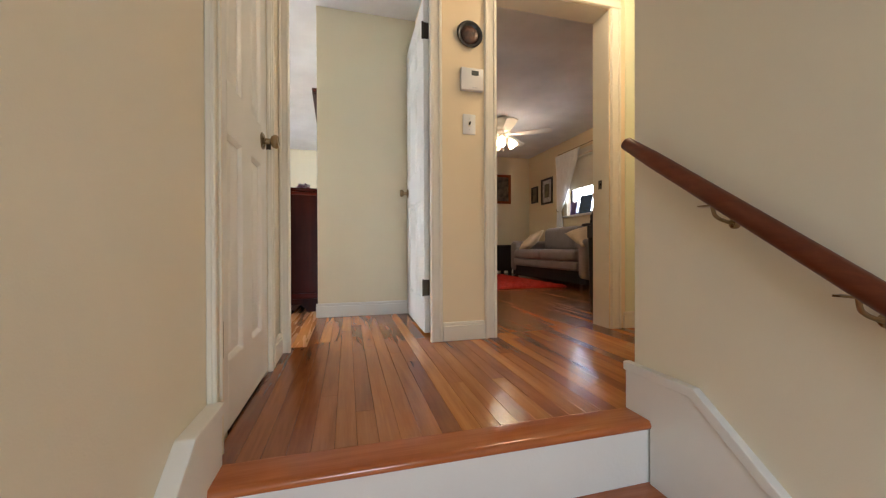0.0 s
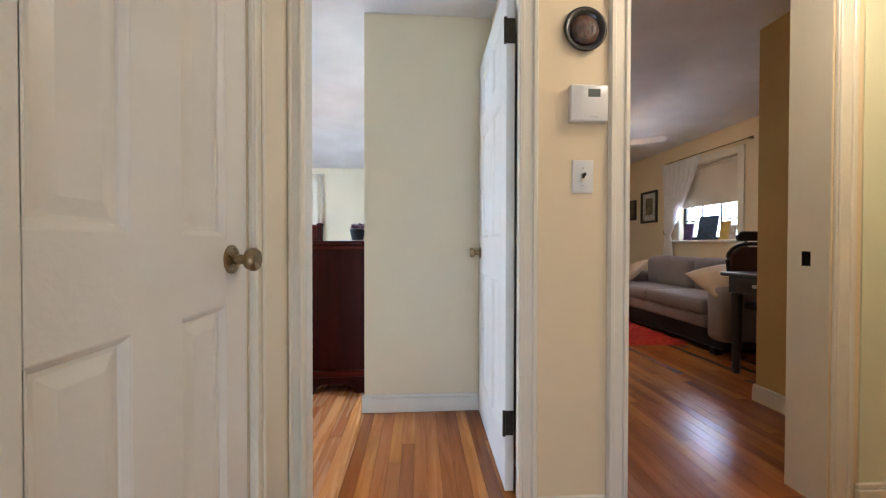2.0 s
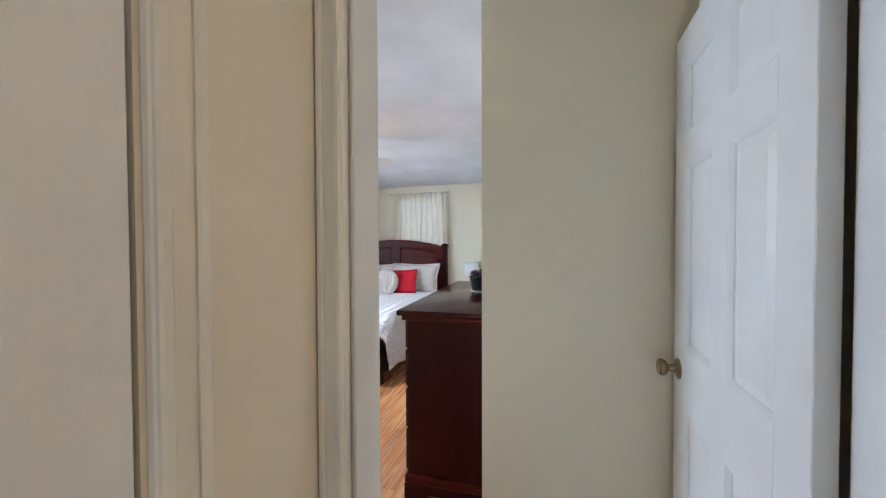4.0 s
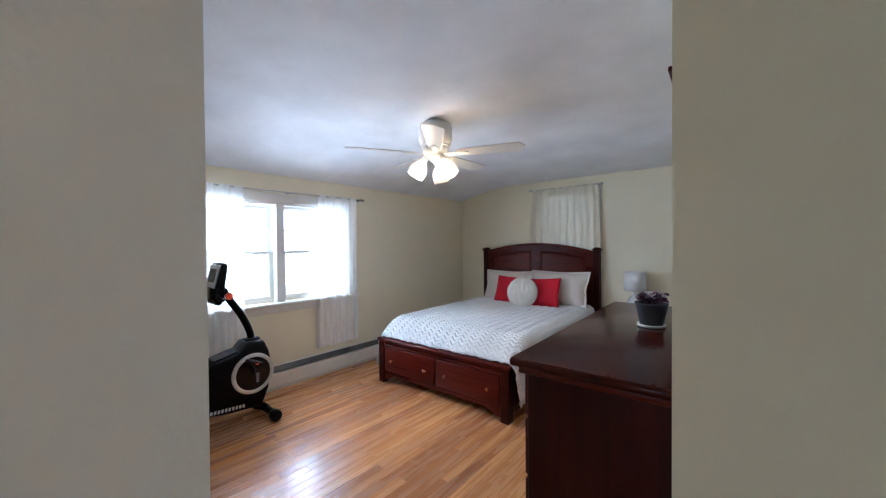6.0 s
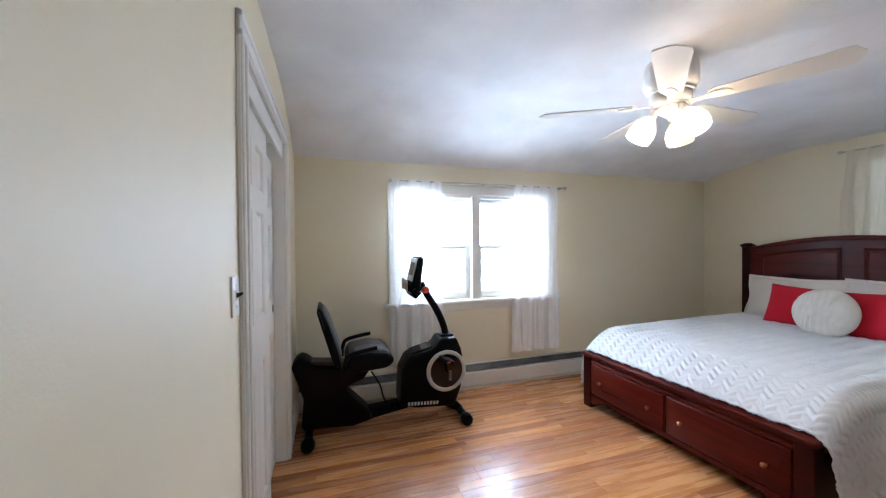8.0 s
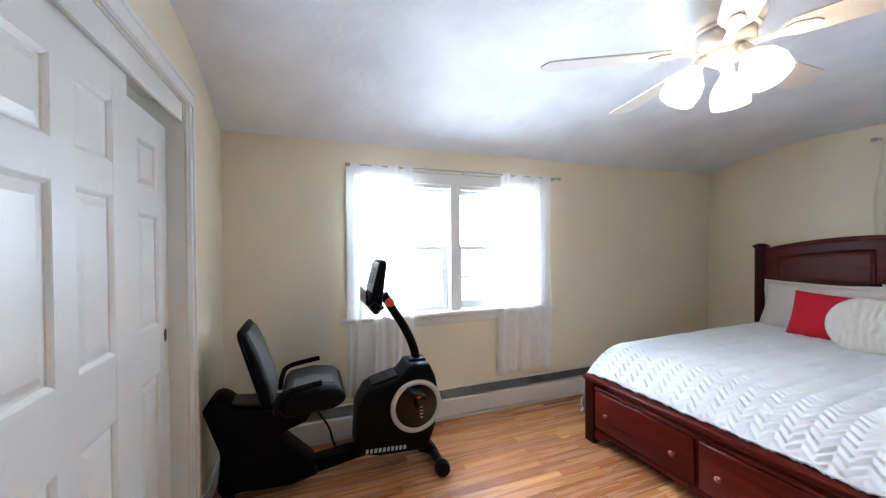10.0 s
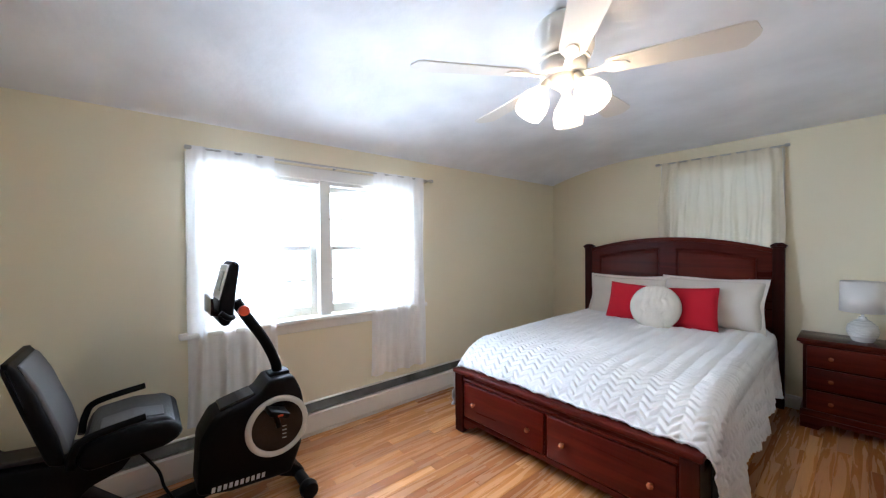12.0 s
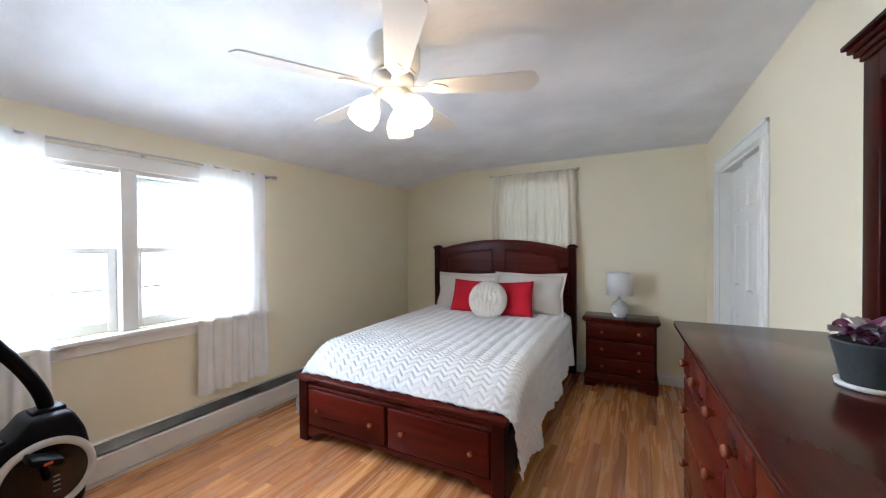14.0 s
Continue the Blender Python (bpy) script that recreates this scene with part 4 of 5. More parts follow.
def pillow(name, m, bm, material, label, edge=None):
    p = thing(name, m, label, "pillow", group="pillows on the bed")
    part("cover", bm, material, p, smooth=180)
    if edge:
        w, h = edge
        fl = bmesh.new()
        pts = [(-w, -h), (-w * 0.94, 0), (-w, h), (0, h * 0.94), (w, h), (w * 0.94, 0), (w, -h), (0, -h * 0.97)]
        ring = []
        for (ax, az), (bx, bz) in zip(pts[::2], pts[2::2] + pts[:1]):
            for k in range(10):
                f_ = k / 10
                bow = 1 - 0.30 * f_ * (1 - f_)
                ring.append(((ax + (bx - ax) * f_) * bow, (az + (bz - az) * f_) * bow))
        up, dn = ([fl.verts.new((x, d + 0.012 * math.sin(i * 1.1 + w * 40), z)) for i, (x, z) in enumerate(ring)] for d in (0.004, -0.004))
        mid_u, mid_d = fl.verts.new((0, 0.004, 0)), fl.verts.new((0, -0.004, 0))
        for i in range(len(ring)):
            k = (i + 1) % len(ring)
            fl.faces.new((up[i], up[k], mid_u))
            fl.faces.new((dn[k], dn[i], mid_d))
            fl.faces.new((up[k], up[i], dn[i], dn[k]))
        bmesh.ops.recalc_face_normals(fl, faces=fl.faces)
        part("flange", fl, material, p, "flat bowed flange")


pillow("pillow", BED @ pose(-0.32, 1.99, 0.80, -14, 0, 2), pillow_bm(0.70, 0.40, 0.20, seed=2), SHAM, "ivory sham pillow leaning on the headboard", (0.375, 0.225))
pillow("pillow", BED @ pose(0.365, 1.975, 0.815, -17, 0, -3), pillow_bm(0.72, 0.42, 0.20, seed=5), SHAM, "ivory sham pillow leaning on the headboard", (0.385, 0.232))
pillow("red_cushion", BED @ pose(-0.19, 1.80, 0.78, -20, 3, 3), pillow_bm(0.44, 0.36, 0.15, seed=7), REDCLOTH, "bright red square cushion leaning on the pillows")
pillow("red_cushion", BED @ pose(0.245, 1.77, 0.78, -22, -4, -2), pillow_bm(0.46, 0.37, 0.15, seed=9), REDCLOTH, "bright red square cushion leaning on the pillows")
pillow("round_cushion", BED @ pose(0.055, 1.62, 0.785, -16, 0, 0), pillow_bm(0.40, 0.385, 0.17, round_=True, n=40, seed=11), FLUFF, "round ivory ribbed cushion in front of the red ones")

# ---- nightstand and its lamp ----


def drawer_row(parent, x0, x1, z0, z1, y, knobs):
    d = part("drawer", B(x0, x1, y - 0.016, y, z0, z1, bev=0.005, seg=2), CHERRYX, parent, smooth=50)
    for x in knobs:
        part("knob", knob_bm(Matrix.Translation((x, y - 0.016, (z0 + z1) / 2)) @ pose(0, 0, 0, 90), 0.015), KNOBWOOD, d, "turned wooden knob", smooth=50)


ns = thing("nightstand", pose(-0.945, 6.275, 0, 0, 0, 1.0), "cherry wood nightstand with three drawers, beside the bed", "nightstand")
w = 0.29
part("body", B(-w, w, 0.02, 0.33, 0.09, 0.605, bev=0.003), CHERRYSHADE, ns)
part("top", B(-w - 0.03, w + 0.03, -0.015, 0.335, 0.615, 0.642, bev=0.008, seg=2), CHERRYY, ns, smooth=50)
part("cornice", B(-w - 0.014, w + 0.014, 0.002, 0.333, 0.600, 0.615, bev=0.005), CHERRYX, ns)
part("plinth", B(-w - 0.014, w + 0.014, 0.002, 0.333, 0.085, 0.13, bev=0.006), CHERRYX, ns)
part("apron", prism([(-w - 0.012, 0.085), (-w - 0.012, 0.0), (-w + 0.08, 0.0), (-w + 0.10, 0.03), (-w + 0.14, 0.055), (w - 0.14, 0.055), (w - 0.10, 0.03), (w - 0.08, 0.0), (w + 0.012, 0.0), (w + 0.012, 0.085)], 0.004, 0.024, "Y"), CHERRYX, ns, "bracket-footed apron")
for s in (-1, 1):
    part("foot", B(s * (w - 0.03) - 0.04, s * (w - 0.03) + 0.04, 0.24, 0.33, 0.0, 0.085, bev=0.003), CHERRYSHADE, ns)
for z0, z1 in ((0.135, 0.275), (0.287, 0.435), (0.447, 0.592)):
    drawer_row(ns, -w + 0.02, w - 0.02, z0, z1, 0.02, (-0.15, 0.15))
lp = thing("table_lamp", pose(-0.955, 6.44, 0.642), "small white ceramic lamp with a drum shade on the nightstand", "lamp")
prof = [(0.045, 0.0), (0.05, 0.006), (0.072, 0.045), (0.078, 0.075), (0.070, 0.11), (0.045, 0.14), (0.022, 0.155), (0.018, 0.17)]
bm = bmesh.new()
fine = []
for k in range(64):
    t_ = k / 63 * (len(prof) - 1)
    i = min(int(t_), len(prof) - 2)
    f = t_ - i
    fine.append((prof[i][0] * (1 - f) + prof[i + 1][0] * f + 0.0022 * math.sin(k * 1.25), prof[i][1] * (1 - f) + prof[i + 1][1] * f))
part("base", lathe(fine, 32), CERAMIC, lp, "ribbed white ceramic base", smooth=60)
part("stem", lathe([(0.008, 0.17), (0.008, 0.24)], 12), STEEL, lp)
part("shade", lathe([(0.112, 0.205), (0.108, 0.415), (0.106, 0.415), (0.110, 0.205), (0.112, 0.205)], 40), LINENSHADE, lp, "white linen drum shade", smooth=40)

# ---- dresser with mirror ----
DR = pose(-0.128, 3.085, 0, 0, 0, 1.96)
dr = thing("dresser", DR, "wide dark cherry dresser with rows of knobbed drawers", "dresser")
DD, DW, DH = 0.475, 1.40, 0.978
part("body", B(-DD + 0.035, -0.012, 0.025, DW - 0.025, 0.10, DH - 0.005, bev=0.003), CHERRYSHADE, dr)
part("top", B(-DD - 0.012, -0.008, -0.015, DW + 0.015, DH, DH + 0.028, bev=0.009, seg=3), CHERRYY, dr, smooth=50)
part("cornice", B(-DD + 0.010, -0.010, 0.008, DW - 0.008, DH - 0.026, DH, bev=0.006, seg=2), CHERRYX, dr, smooth=50)
part("plinth", B(-DD + 0.02, -0.010, 0.010, DW - 0.010, 0.105, 0.15, bev=0.006), CHERRYX, dr)
for y in (0.012, DW - 0.03):
    part("bracket_foot", prism([(-DD + 0.02, 0.105), (-DD + 0.02, 0.0), (-DD + 0.11, 0.0), (-DD + 0.125, 0.04), (-DD + 0.16, 0.06), (-0.15, 0.06), (-0.125, 0.04), (-0.10, 0.0), (-0.012, 0.0), (-0.012, 0.105)], y, y + 0.02, "Y"), CHERRYSHADE, dr, "scalloped bracket foot panel")
part("front_apron", prism([(0.03, 0.105), (0.03, 0.0), (0.13, 0.0), (0.15, 0.04), (0.2, 0.06), (DW - 0.2, 0.06), (DW - 0.15, 0.04), (DW - 0.13, 0.0), (DW - 0.03, 0.0), (DW - 0.03, 0.105)], -DD + 0.022, -DD + 0.04, "X"), CHERRYX, dr)
rows_z = [(0.16, 0.375), (0.387, 0.59), (0.602, 0.79), (0.802, 0.945)]
for z0, z1 in rows_z:
    cols = ((0.04, 0.70 - 0.006), (0.70 + 0.006, DW - 0.04)) if z1 < 0.9 else ((0.04, 0.475), (0.487, 0.913), (0.925, DW - 0.04))
    for a, b in cols:
        d = part("drawer", B(-DD + 0.018, -DD + 0.035, a, b, z0, z1, bev=0.006, seg=2), CHERRYX, dr, smooth=50)
        for y in (a + 0.11, b - 0.11):
            part("knob", knob_bm(Matrix.Translation((-DD + 0.018, y, (z0 + z1) / 2)) @ pose(0, 0, 0, 0, -90, 0)), KNOBWOOD, d, "turned wooden knob", smooth=50)
mi = thing("dresser_mirror", DR @ pose(-0.016, 0, DH + 0.028), "tall mirror in a dark cherry frame standing on the dresser", "mirror")
MY0, MY1, MZ = 0.30, 1.16, 0.89
for y in (MY0, MY1 - 0.085):
    part("frame_side", B(-0.016, 0.010, y, y + 0.085, 0.0, MZ - 0.02, bev=0.006, seg=2), CHERRYSHADE, mi, smooth=50)
part("frame_bottom", B(-0.02, 0.012, MY0 + 0.085, MY1 - 0.085, 0.0, 0.085, bev=0.006), CHERRYSHADE, mi)
part("frame_top", B(-0.02, 0.012, MY0 + 0.085, MY1 - 0.085, MZ - 0.11, MZ - 0.02, bev=0.006), CHERRYSHADE, mi)
part("glass", B(-0.006, 0.0, MY0 + 0.08, MY1 - 0.08, 0.08, MZ - 0.10), mirror_m, mi, "mirror glass")
cr = bmesh.new()
for k in range(4):
    box(cr, -0.022 - 0.011 * k, 0.010, MY0 - 0.004 - 0.008 * k, MY1 + 0.004 + 0.008 * k, MZ - 0.02 + 0.016 * k, MZ - 0.004 + 0.016 * k, bev=0.003)
part("cornice", cr, CHERRYSHADE, mi, "stepped cornice")

# potted plant on the dresser
pt = thing("potted_plant", pose(-0.338, 3.835, 1.0065), "purple and silver leaved plant in a slate grey pot", "plant")
part("pot", lathe([(0.046, 0.010), (0.064, 0.098), (0.067, 0.102), (0.067, 0.106), (0.060, 0.106), (0.056, 0.092)], 36), POTGREY, pt, smooth=40)
part("saucer", lathe([(0.048, 0.0), (0.056, 0.002), (0.058, 0.012), (0.054, 0.013), (0.046, 0.009)], 36), POTRIM, pt, "white saucer", smooth=40)
part("soil", lathe([(0.057, 0.090), (0.057, 0.094), (0.01, 0.098)], 24), MATTBLACK, pt)
rnd = random.Random(12)
for k in range(34):
    a = k * 2.4 + rnd.uniform(-0.3, 0.3)
    ln, up, wd = rnd.uniform(0.036, 0.060), rnd.uniform(0.010, 0.030), rnd.uniform(0.012, 0.022)
    bm = bmesh.new()
    rows = []
    for i in range(7):
        t_ = i / 6
        r_ = 0.01 + ln * t_
        z_ = 0.098 + up * math.sin(t_ * 2.3) + 0.012 * (k % 3)
        hw_ = wd * math.sin(math.pi * min(0.97, 0.08 + t_ * 0.9)) ** 0.8
        c_ = Vector((math.cos(a) * r_, math.sin(a) * r_, z_))
        sd = Vector((-math.sin(a), math.cos(a), 0))
        wob = 0.006 * math.sin(5 * t_ + k)
        rows.append([bm.verts.new(c_ - sd * hw_ + Vector((0, 0, 0.007 + wob))), bm.verts.new(c_), bm.verts.new(c_ + sd * hw_ + Vector((0, 0, 0.007 - wob)))])
    for p_, q_ in zip(rows, rows[1:]):
        for i in range(2):
            bm.faces.new((p_[i], p_[i + 1], q_[i + 1], q_[i]))
    part("leaf", bm, LEAFP if k % 2 else LEAFS, pt, smooth=180)

# ---- ceiling fans ----


def ceiling_fan(m, ceiling, label, turn, watts):
    f = thing("ceiling_fan", m, label, "ceiling fan")
    part("canopy", lathe([(0.075, ceiling), (0.085, ceiling - 0.01), (0.115, ceiling - 0.03), (0.125, ceiling - 0.06), (0.125, ceiling - 0.14), (0.112, ceiling - 0.17), (0.10, ceiling - 0.18), (0.03, ceiling - 0.185)], 40), FANWHITE, f, "white motor housing", smooth=40)
    hub = ceiling - 0.235
    part("flywheel", lathe([(0.085, hub + 0.05), (0.095, hub + 0.045), (0.095, hub - 0.008), (0.07, hub - 0.02)], 32), FANWHITE, f, smooth=40)
    part("switch_housing", lathe([(0.07, hub), (0.068, hub - 0.03), (0.055, hub - 0.045), (0.035, hub - 0.06), (0.014, hub - 0.075), (0.01, hub - 0.09)], 28), FANWHITE, f, "pale housing over the lights", smooth=40)
    part("louvre_ring", lathe([(0.101, hub + 0.058), (0.108, hub + 0.056), (0.108, hub + 0.048), (0.101, hub + 0.046)], 32), FANWHITE, f, "pale louvred ring")
    for k in range(5):
        a = turn + 72 * k
        mm = pose(0, 0, hub - 0.005, 0, 0, a)
        bl = bmesh.new()
        out = []
        n_ = 18
        for i in range(n_ + 1):
            t_ = i / n_
            x_ = 0.165 + 0.49 * t_
            hw_ = (0.048 + 0.024 * t_) * (1 if t_ < 0.9 else math.sqrt(max(0.03, 1 - ((t_ - 0.9) / 0.1) ** 2)))
            hw_ *= 1 if t_ > 0.06 else 0.65 + 0.35 * (t_ / 0.06)
            out.append((x_, hw_))
        pts = [(x_, h_) for x_, h_ in out] + [(x_, -h_) for x_, h_ in reversed(out)]
        blade = prism(pts, -0.003, 0.003, "Z")
        bmesh.ops.transform(blade, matrix=mm @ pose(0, 0, 0, -10, 0, 0), verts=blade.verts)
        b_ = part("blade", blade, FANWHITE, f)
        arm = prism([(0.085, 0.016), (0.15, 0.014), (0.19, 0.034), (0.24, 0.018), (0.255, 0.0), (0.24, -0.018), (0.19, -0.034), (0.15, -0.014), (0.085, -0.016)], -0.010, -0.004, "Z", bev=0.001)
        bmesh.ops.transform(arm, matrix=mm @ pose(0, 0, 0, -10, 0, 0), verts=arm.verts)
        part("blade_arm", arm, FANWHITE, b_)
    for k in range(3):
        a = radians(-7 + 120 * k)
        tilt = pose(0.078 * math.cos(a), 0.078 * math.sin(a), hub - 0.045) @ Matrix.Rotation(a, 4, "Z") @ Matrix.Rotation(radians(180 - 31), 4, "Y")
        arm = part("light_arm", lathe([(0.016, -0.02), (0.022, 0.012), (0.020, 0.03)], 16, tilt), FANWHITE, f, smooth=40)
        part("glass_shade", lathe([(0.022, 0.022), (0.034, 0.04), (0.058, 0.075), (0.067, 0.11), (0.064, 0.15), (0.060, 0.15), (0.061, 0.11), (0.03, 0.045), (0.012, 0.03)], 28, tilt), BULB, arm, "lit frosted glass bell shade", smooth=60)
        p_ = (m @ tilt @ Vector((0, 0, 0.085)))
        lamp("fan_bulb", "POINT", Matrix.Translation(p_), watts, WARM, 0.018)
    part("pull_chain", lathe([(0.0015, hub - 0.20), (0.0015, hub - 0.09)], 6), BRASS, f)
    part("chain_pull", lathe([(0.003, hub - 0.232), (0.008, hub - 0.226), (0.008, hub - 0.205), (0.003, hub - 0.2)], 12), FANWHITE, f)
    return f


ceiling_fan(pose(-1.785, 4.028, 0), 2.295, "white five-blade ceiling fan with three lit glass shades", 22, 9.5)
ceiling_fan(pose(2.20, 4.60, 0), 2.33, "white five-blade ceiling fan with lit shades in the living room", 40, 5.0)

# ---- exercise bike ----
bk = thing("exercise_bike", pose(-3.03, 0, 0), "black recumbent exercise bike with grey padded seat", "exercise bike")
part("shroud", prism([(2.815, 0.17), (2.83, 0.42), (2.885, 0.515), (2.945, 0.535), (3.03, 0.552), (3.09, 0.575), (3.135, 0.635), (3.255, 0.632), (3.295, 0.54), (3.316, 0.42), (3.29, 0.25), (3.235, 0.115), (2.95, 0.135)], -0.105, 0.105, "X", bev=0.022, seg=3), BLACKPL, bk, smooth=40)
part("shroud_top", prism([(2.915, 0.525), (3.01, 0.546), (3.075, 0.566), (3.065, 0.578), (3.0, 0.563), (2.915, 0.541)], -0.07, 0.07, "X", bev=0.004), GLOSSBLK, bk, "glossy black tray")
for s in (-1, 1):
    mm = Matrix.Translation((s * 0.100, 3.168, 0.392)) @ pose(0, 0, 0, 0, 90 * s, 0)
    part("wheel_ring", lathe([(0.126, 0.0), (0.126, 0.012), (0.131, 0.016), (0.149, 0.016), (0.154, 0.012), (0.156, 0.0)], 56, mm), DISCWHITE, bk, "pale grey ring on the flywheel cover", smooth=40)
    part("wheel_disc", lathe([(0.126, 0.0), (0.126, 0.010), (0.06, 0.018), (0.02, 0.02)], 48, mm), GLOSSBLK, bk, smooth=40)
    ang = radians(100 if s > 0 else 280)
    c0 = Vector((s * 0.125, 3.168, 0.392))
    c1 = c0 + Vector((0, 0.12 * math.cos(ang), 0.105 * math.sin(ang)))
    part("crank", tube([c0, c1], 0.013, 10), BLACKPL, bk, smooth=40)
    pb = bmesh.new()
    box(pb, min(s * 0.13, s * 0.23), max(s * 0.13, s * 0.23), c1.y - 0.05, c1.y + 0.045, c1.z - 0.012, c1.z + 0.014, bev=0.006, seg=2, m=Matrix.Translation(c1) @ Matrix.Rotation(radians(-20), 4, "X") @ Matrix.Translation(-c1))
    pd = part("pedal", pb, BLACKPL, bk, smooth=40)
    part("reflector", B(min(s * 0.231, s * 0.233), max(s * 0.231, s * 0.233), c1.y - 0.012, c1.y + 0.012, c1.z - 0.005, c1.z + 0.005), ORANGE, pd, "orange reflector")
for k in range(4):
    part("vent_mark", B(0.120, 0.1215, 3.185, 3.205, 0.385 - 0.02 * k, 0.389 - 0.02 * k), SILVER, bk)
for k in range(10):
    ya = 2.87 + 0.024 * k
    za = 0.168 - 0.0018 * k
    part("maker_mark", prism([(ya, za), (ya + 0.004, za + 0.024), (ya + 0.019, za + 0.023), (ya + 0.015, za - 0.001)], 0.1055, 0.1065, "X"), SILVER, bk, "silver block of the maker's mark")
part("mast", tube(smooth_path([(0, 3.205, 0.58), (0, 3.185, 0.70), (0, 3.13, 0.83), (0, 3.05, 0.96), (0, 3.0, 1.05)], 6), 0.026, 14), BLACKPL, bk, smooth=50)
part("mast_collar", B(-0.045, 0.045, 3.145, 3.25, 0.618, 0.650, bev=0.01, seg=2), BLACKPL, bk, smooth=40)
part("tilt_knob", lathe([(0.018, -0.05), (0.026, -0.046), (0.026, 0.046), (0.018, 0.05)], 18, Matrix.Translation((0, 3.03, 1.0)) @ pose(0, 0, 0, 0, 90, 0)), ORANGE, bk, "orange tilt knob", smooth=40)
con = part("console", prism([(2.912, 0.965), (2.905, 1.0), (2.918, 1.08), (2.955, 1.225), (2.968, 1.252), (2.988, 1.256), (3.002, 1.235), (2.985, 1.12), (2.972, 0.99), (2.955, 0.95), (2.93, 0.945)], -0.115, 0.115, "X", bev=0.014, seg=3), BLACKPL, bk, smooth=40)
part("console_face", prism([(2.912, 1.075), (2.918, 1.07), (2.958, 1.24), (2.950, 1.238)], -0.095, 0.095, "X"), SILVER, con, "silver console face")
part("screen", prism([(2.918, 1.115), (2.924, 1.113), (2.948, 1.208), (2.941, 1.210)], -0.06, 0.06, "X"), LCD, con)
part("book_ledge", prism([(2.876, 1.005), (2.878, 1.085), (2.887, 1.085), (2.892, 1.022), (2.915, 1.02), (2.915, 1.0)], -0.115, 0.115, "X"), GLOSSBLK, con)
for s in (-1, 1):
    part("grip", tube(smooth_path([(s * 0.10, 2.97, 0.985), (s * 0.145, 2.945, 0.99), (s * 0.152, 2.91, 1.02)], 5), 0.013, 10), BLACKPL, con, smooth=50)
part("lower_rail", prism([(2.46, 0.085), (2.50, 0.15), (2.86, 0.185), (2.90, 0.125), (2.60, 0.08)], -0.04, 0.04, "X", bev=0.008), BLACKPL, bk)
part("front_leg", prism([(3.10, 0.15), (3.22, 0.17), (3.33, 0.06), (3.29, 0.035), (3.20, 0.08)], -0.05, 0.05, "X", bev=0.012), BLACKPL, bk)
for y in (3.295, 2.19):
    st = part("stabilizer", tube([(-0.20, y, 0.052), (0.20, y, 0.052)], 0.028, 14), BLACKPL, bk, smooth=50)
    for s in (-1, 1):
        part("foot_cap", lathe([(0.028, -0.04), (0.04, -0.03), (0.046, 0.0), (0.04, 0.03), (0.02, 0.034)], 18, Matrix.Translation((s * 0.19, y, 0.047)) @ pose(0, 0, 0, 0, 90, 0)), BLACKPL, st, "black rubber foot", smooth=50)
part("rear_frame", prism([(2.085, 0.525), (2.115, 0.572), (2.15, 0.585), (2.19, 0.565), (2.24, 0.515), (2.44, 0.485), (2.57, 0.480), (2.60, 0.445), (2.56, 0.395), (2.47, 0.365), (2.43, 0.33), (2.60, 0.155), (2.62, 0.10), (2.48, 0.07), (2.25, 0.09), (2.165, 0.08), (2.145, 0.12), (2.16, 0.30)], -0.085, 0.085, "X", bev=0.014, seg=2), BLACKPL, bk, smooth=40)
part("seat_rail", prism([(2.20, 0.528), (2.205, 0.545), (2.47, 0.515), (2.47, 0.49)], -0.06, 0.06, "X", bev=0.004), GREYVIN, bk, "grey slotted seat rail")
seat = part("seat", prism([(2.435, 0.505), (2.445, 0.56), (2.47, 0.595), (2.62, 0.605), (2.72, 0.595), (2.765, 0.555), (2.755, 0.515), (2.7, 0.49), (2.47, 0.475)], -0.20, 0.20, "X", bev=0.025, seg=3), BLACKPL, bk, "padded black and grey seat", smooth=50)
part("seat_pad", prism([(2.455, 0.57), (2.475, 0.607), (2.6, 0.623), (2.715, 0.607), (2.752, 0.56), (2.7, 0.545), (2.48, 0.545)], -0.17, 0.17, "X", bev=0.016, seg=3), GREYVIN, seat, "grey vinyl pad", smooth=50)
part("seat_stripe", prism([(2.5, 0.613), (2.6, 0.627), (2.7, 0.613), (2.7, 0.595), (2.5, 0.595)], 0.02, 0.14, "X", bev=0.003), LIGHTGREY, seat, "light grey band")
back = part("backrest", prism([(2.410, 0.51), (2.390, 0.62), (2.335, 0.80), (2.298, 0.89), (2.275, 0.925), (2.258, 0.925), (2.252, 0.90), (2.295, 0.75), (2.36, 0.53)], -0.175, 0.175, "X", bev=0.018, seg=3), BLACKPL, bk, smooth=50)
part("back_pad", prism([(2.418, 0.55), (2.396, 0.65), (2.341, 0.82), (2.304, 0.90), (2.288, 0.912), (2.300, 0.85), (2.36, 0.65), (2.395, 0.545)], -0.145, 0.145, "X", bev=0.010, seg=2), LIGHTGREY, back, "grey back pad", smooth=50)
for s in (-1, 1):
    part("seat_handle", tube(smooth_path([(s * 0.16, 2.42, 0.50), (s * 0.205, 2.43, 0.565), (s * 0.212, 2.47, 0.615), (s * 0.212, 2.64, 0.645)], 6), 0.014, 10), BLACKPL, seat, "black side handle", smooth=50)
part("cable", tube(smooth_path([(0.02, 2.62, 0.42), (0.03, 2.68, 0.32), (0.03, 2.70, 0.24), (0.02, 2.73, 0.17)], 6), 0.006, 8), BLACKPL, bk, smooth=50)

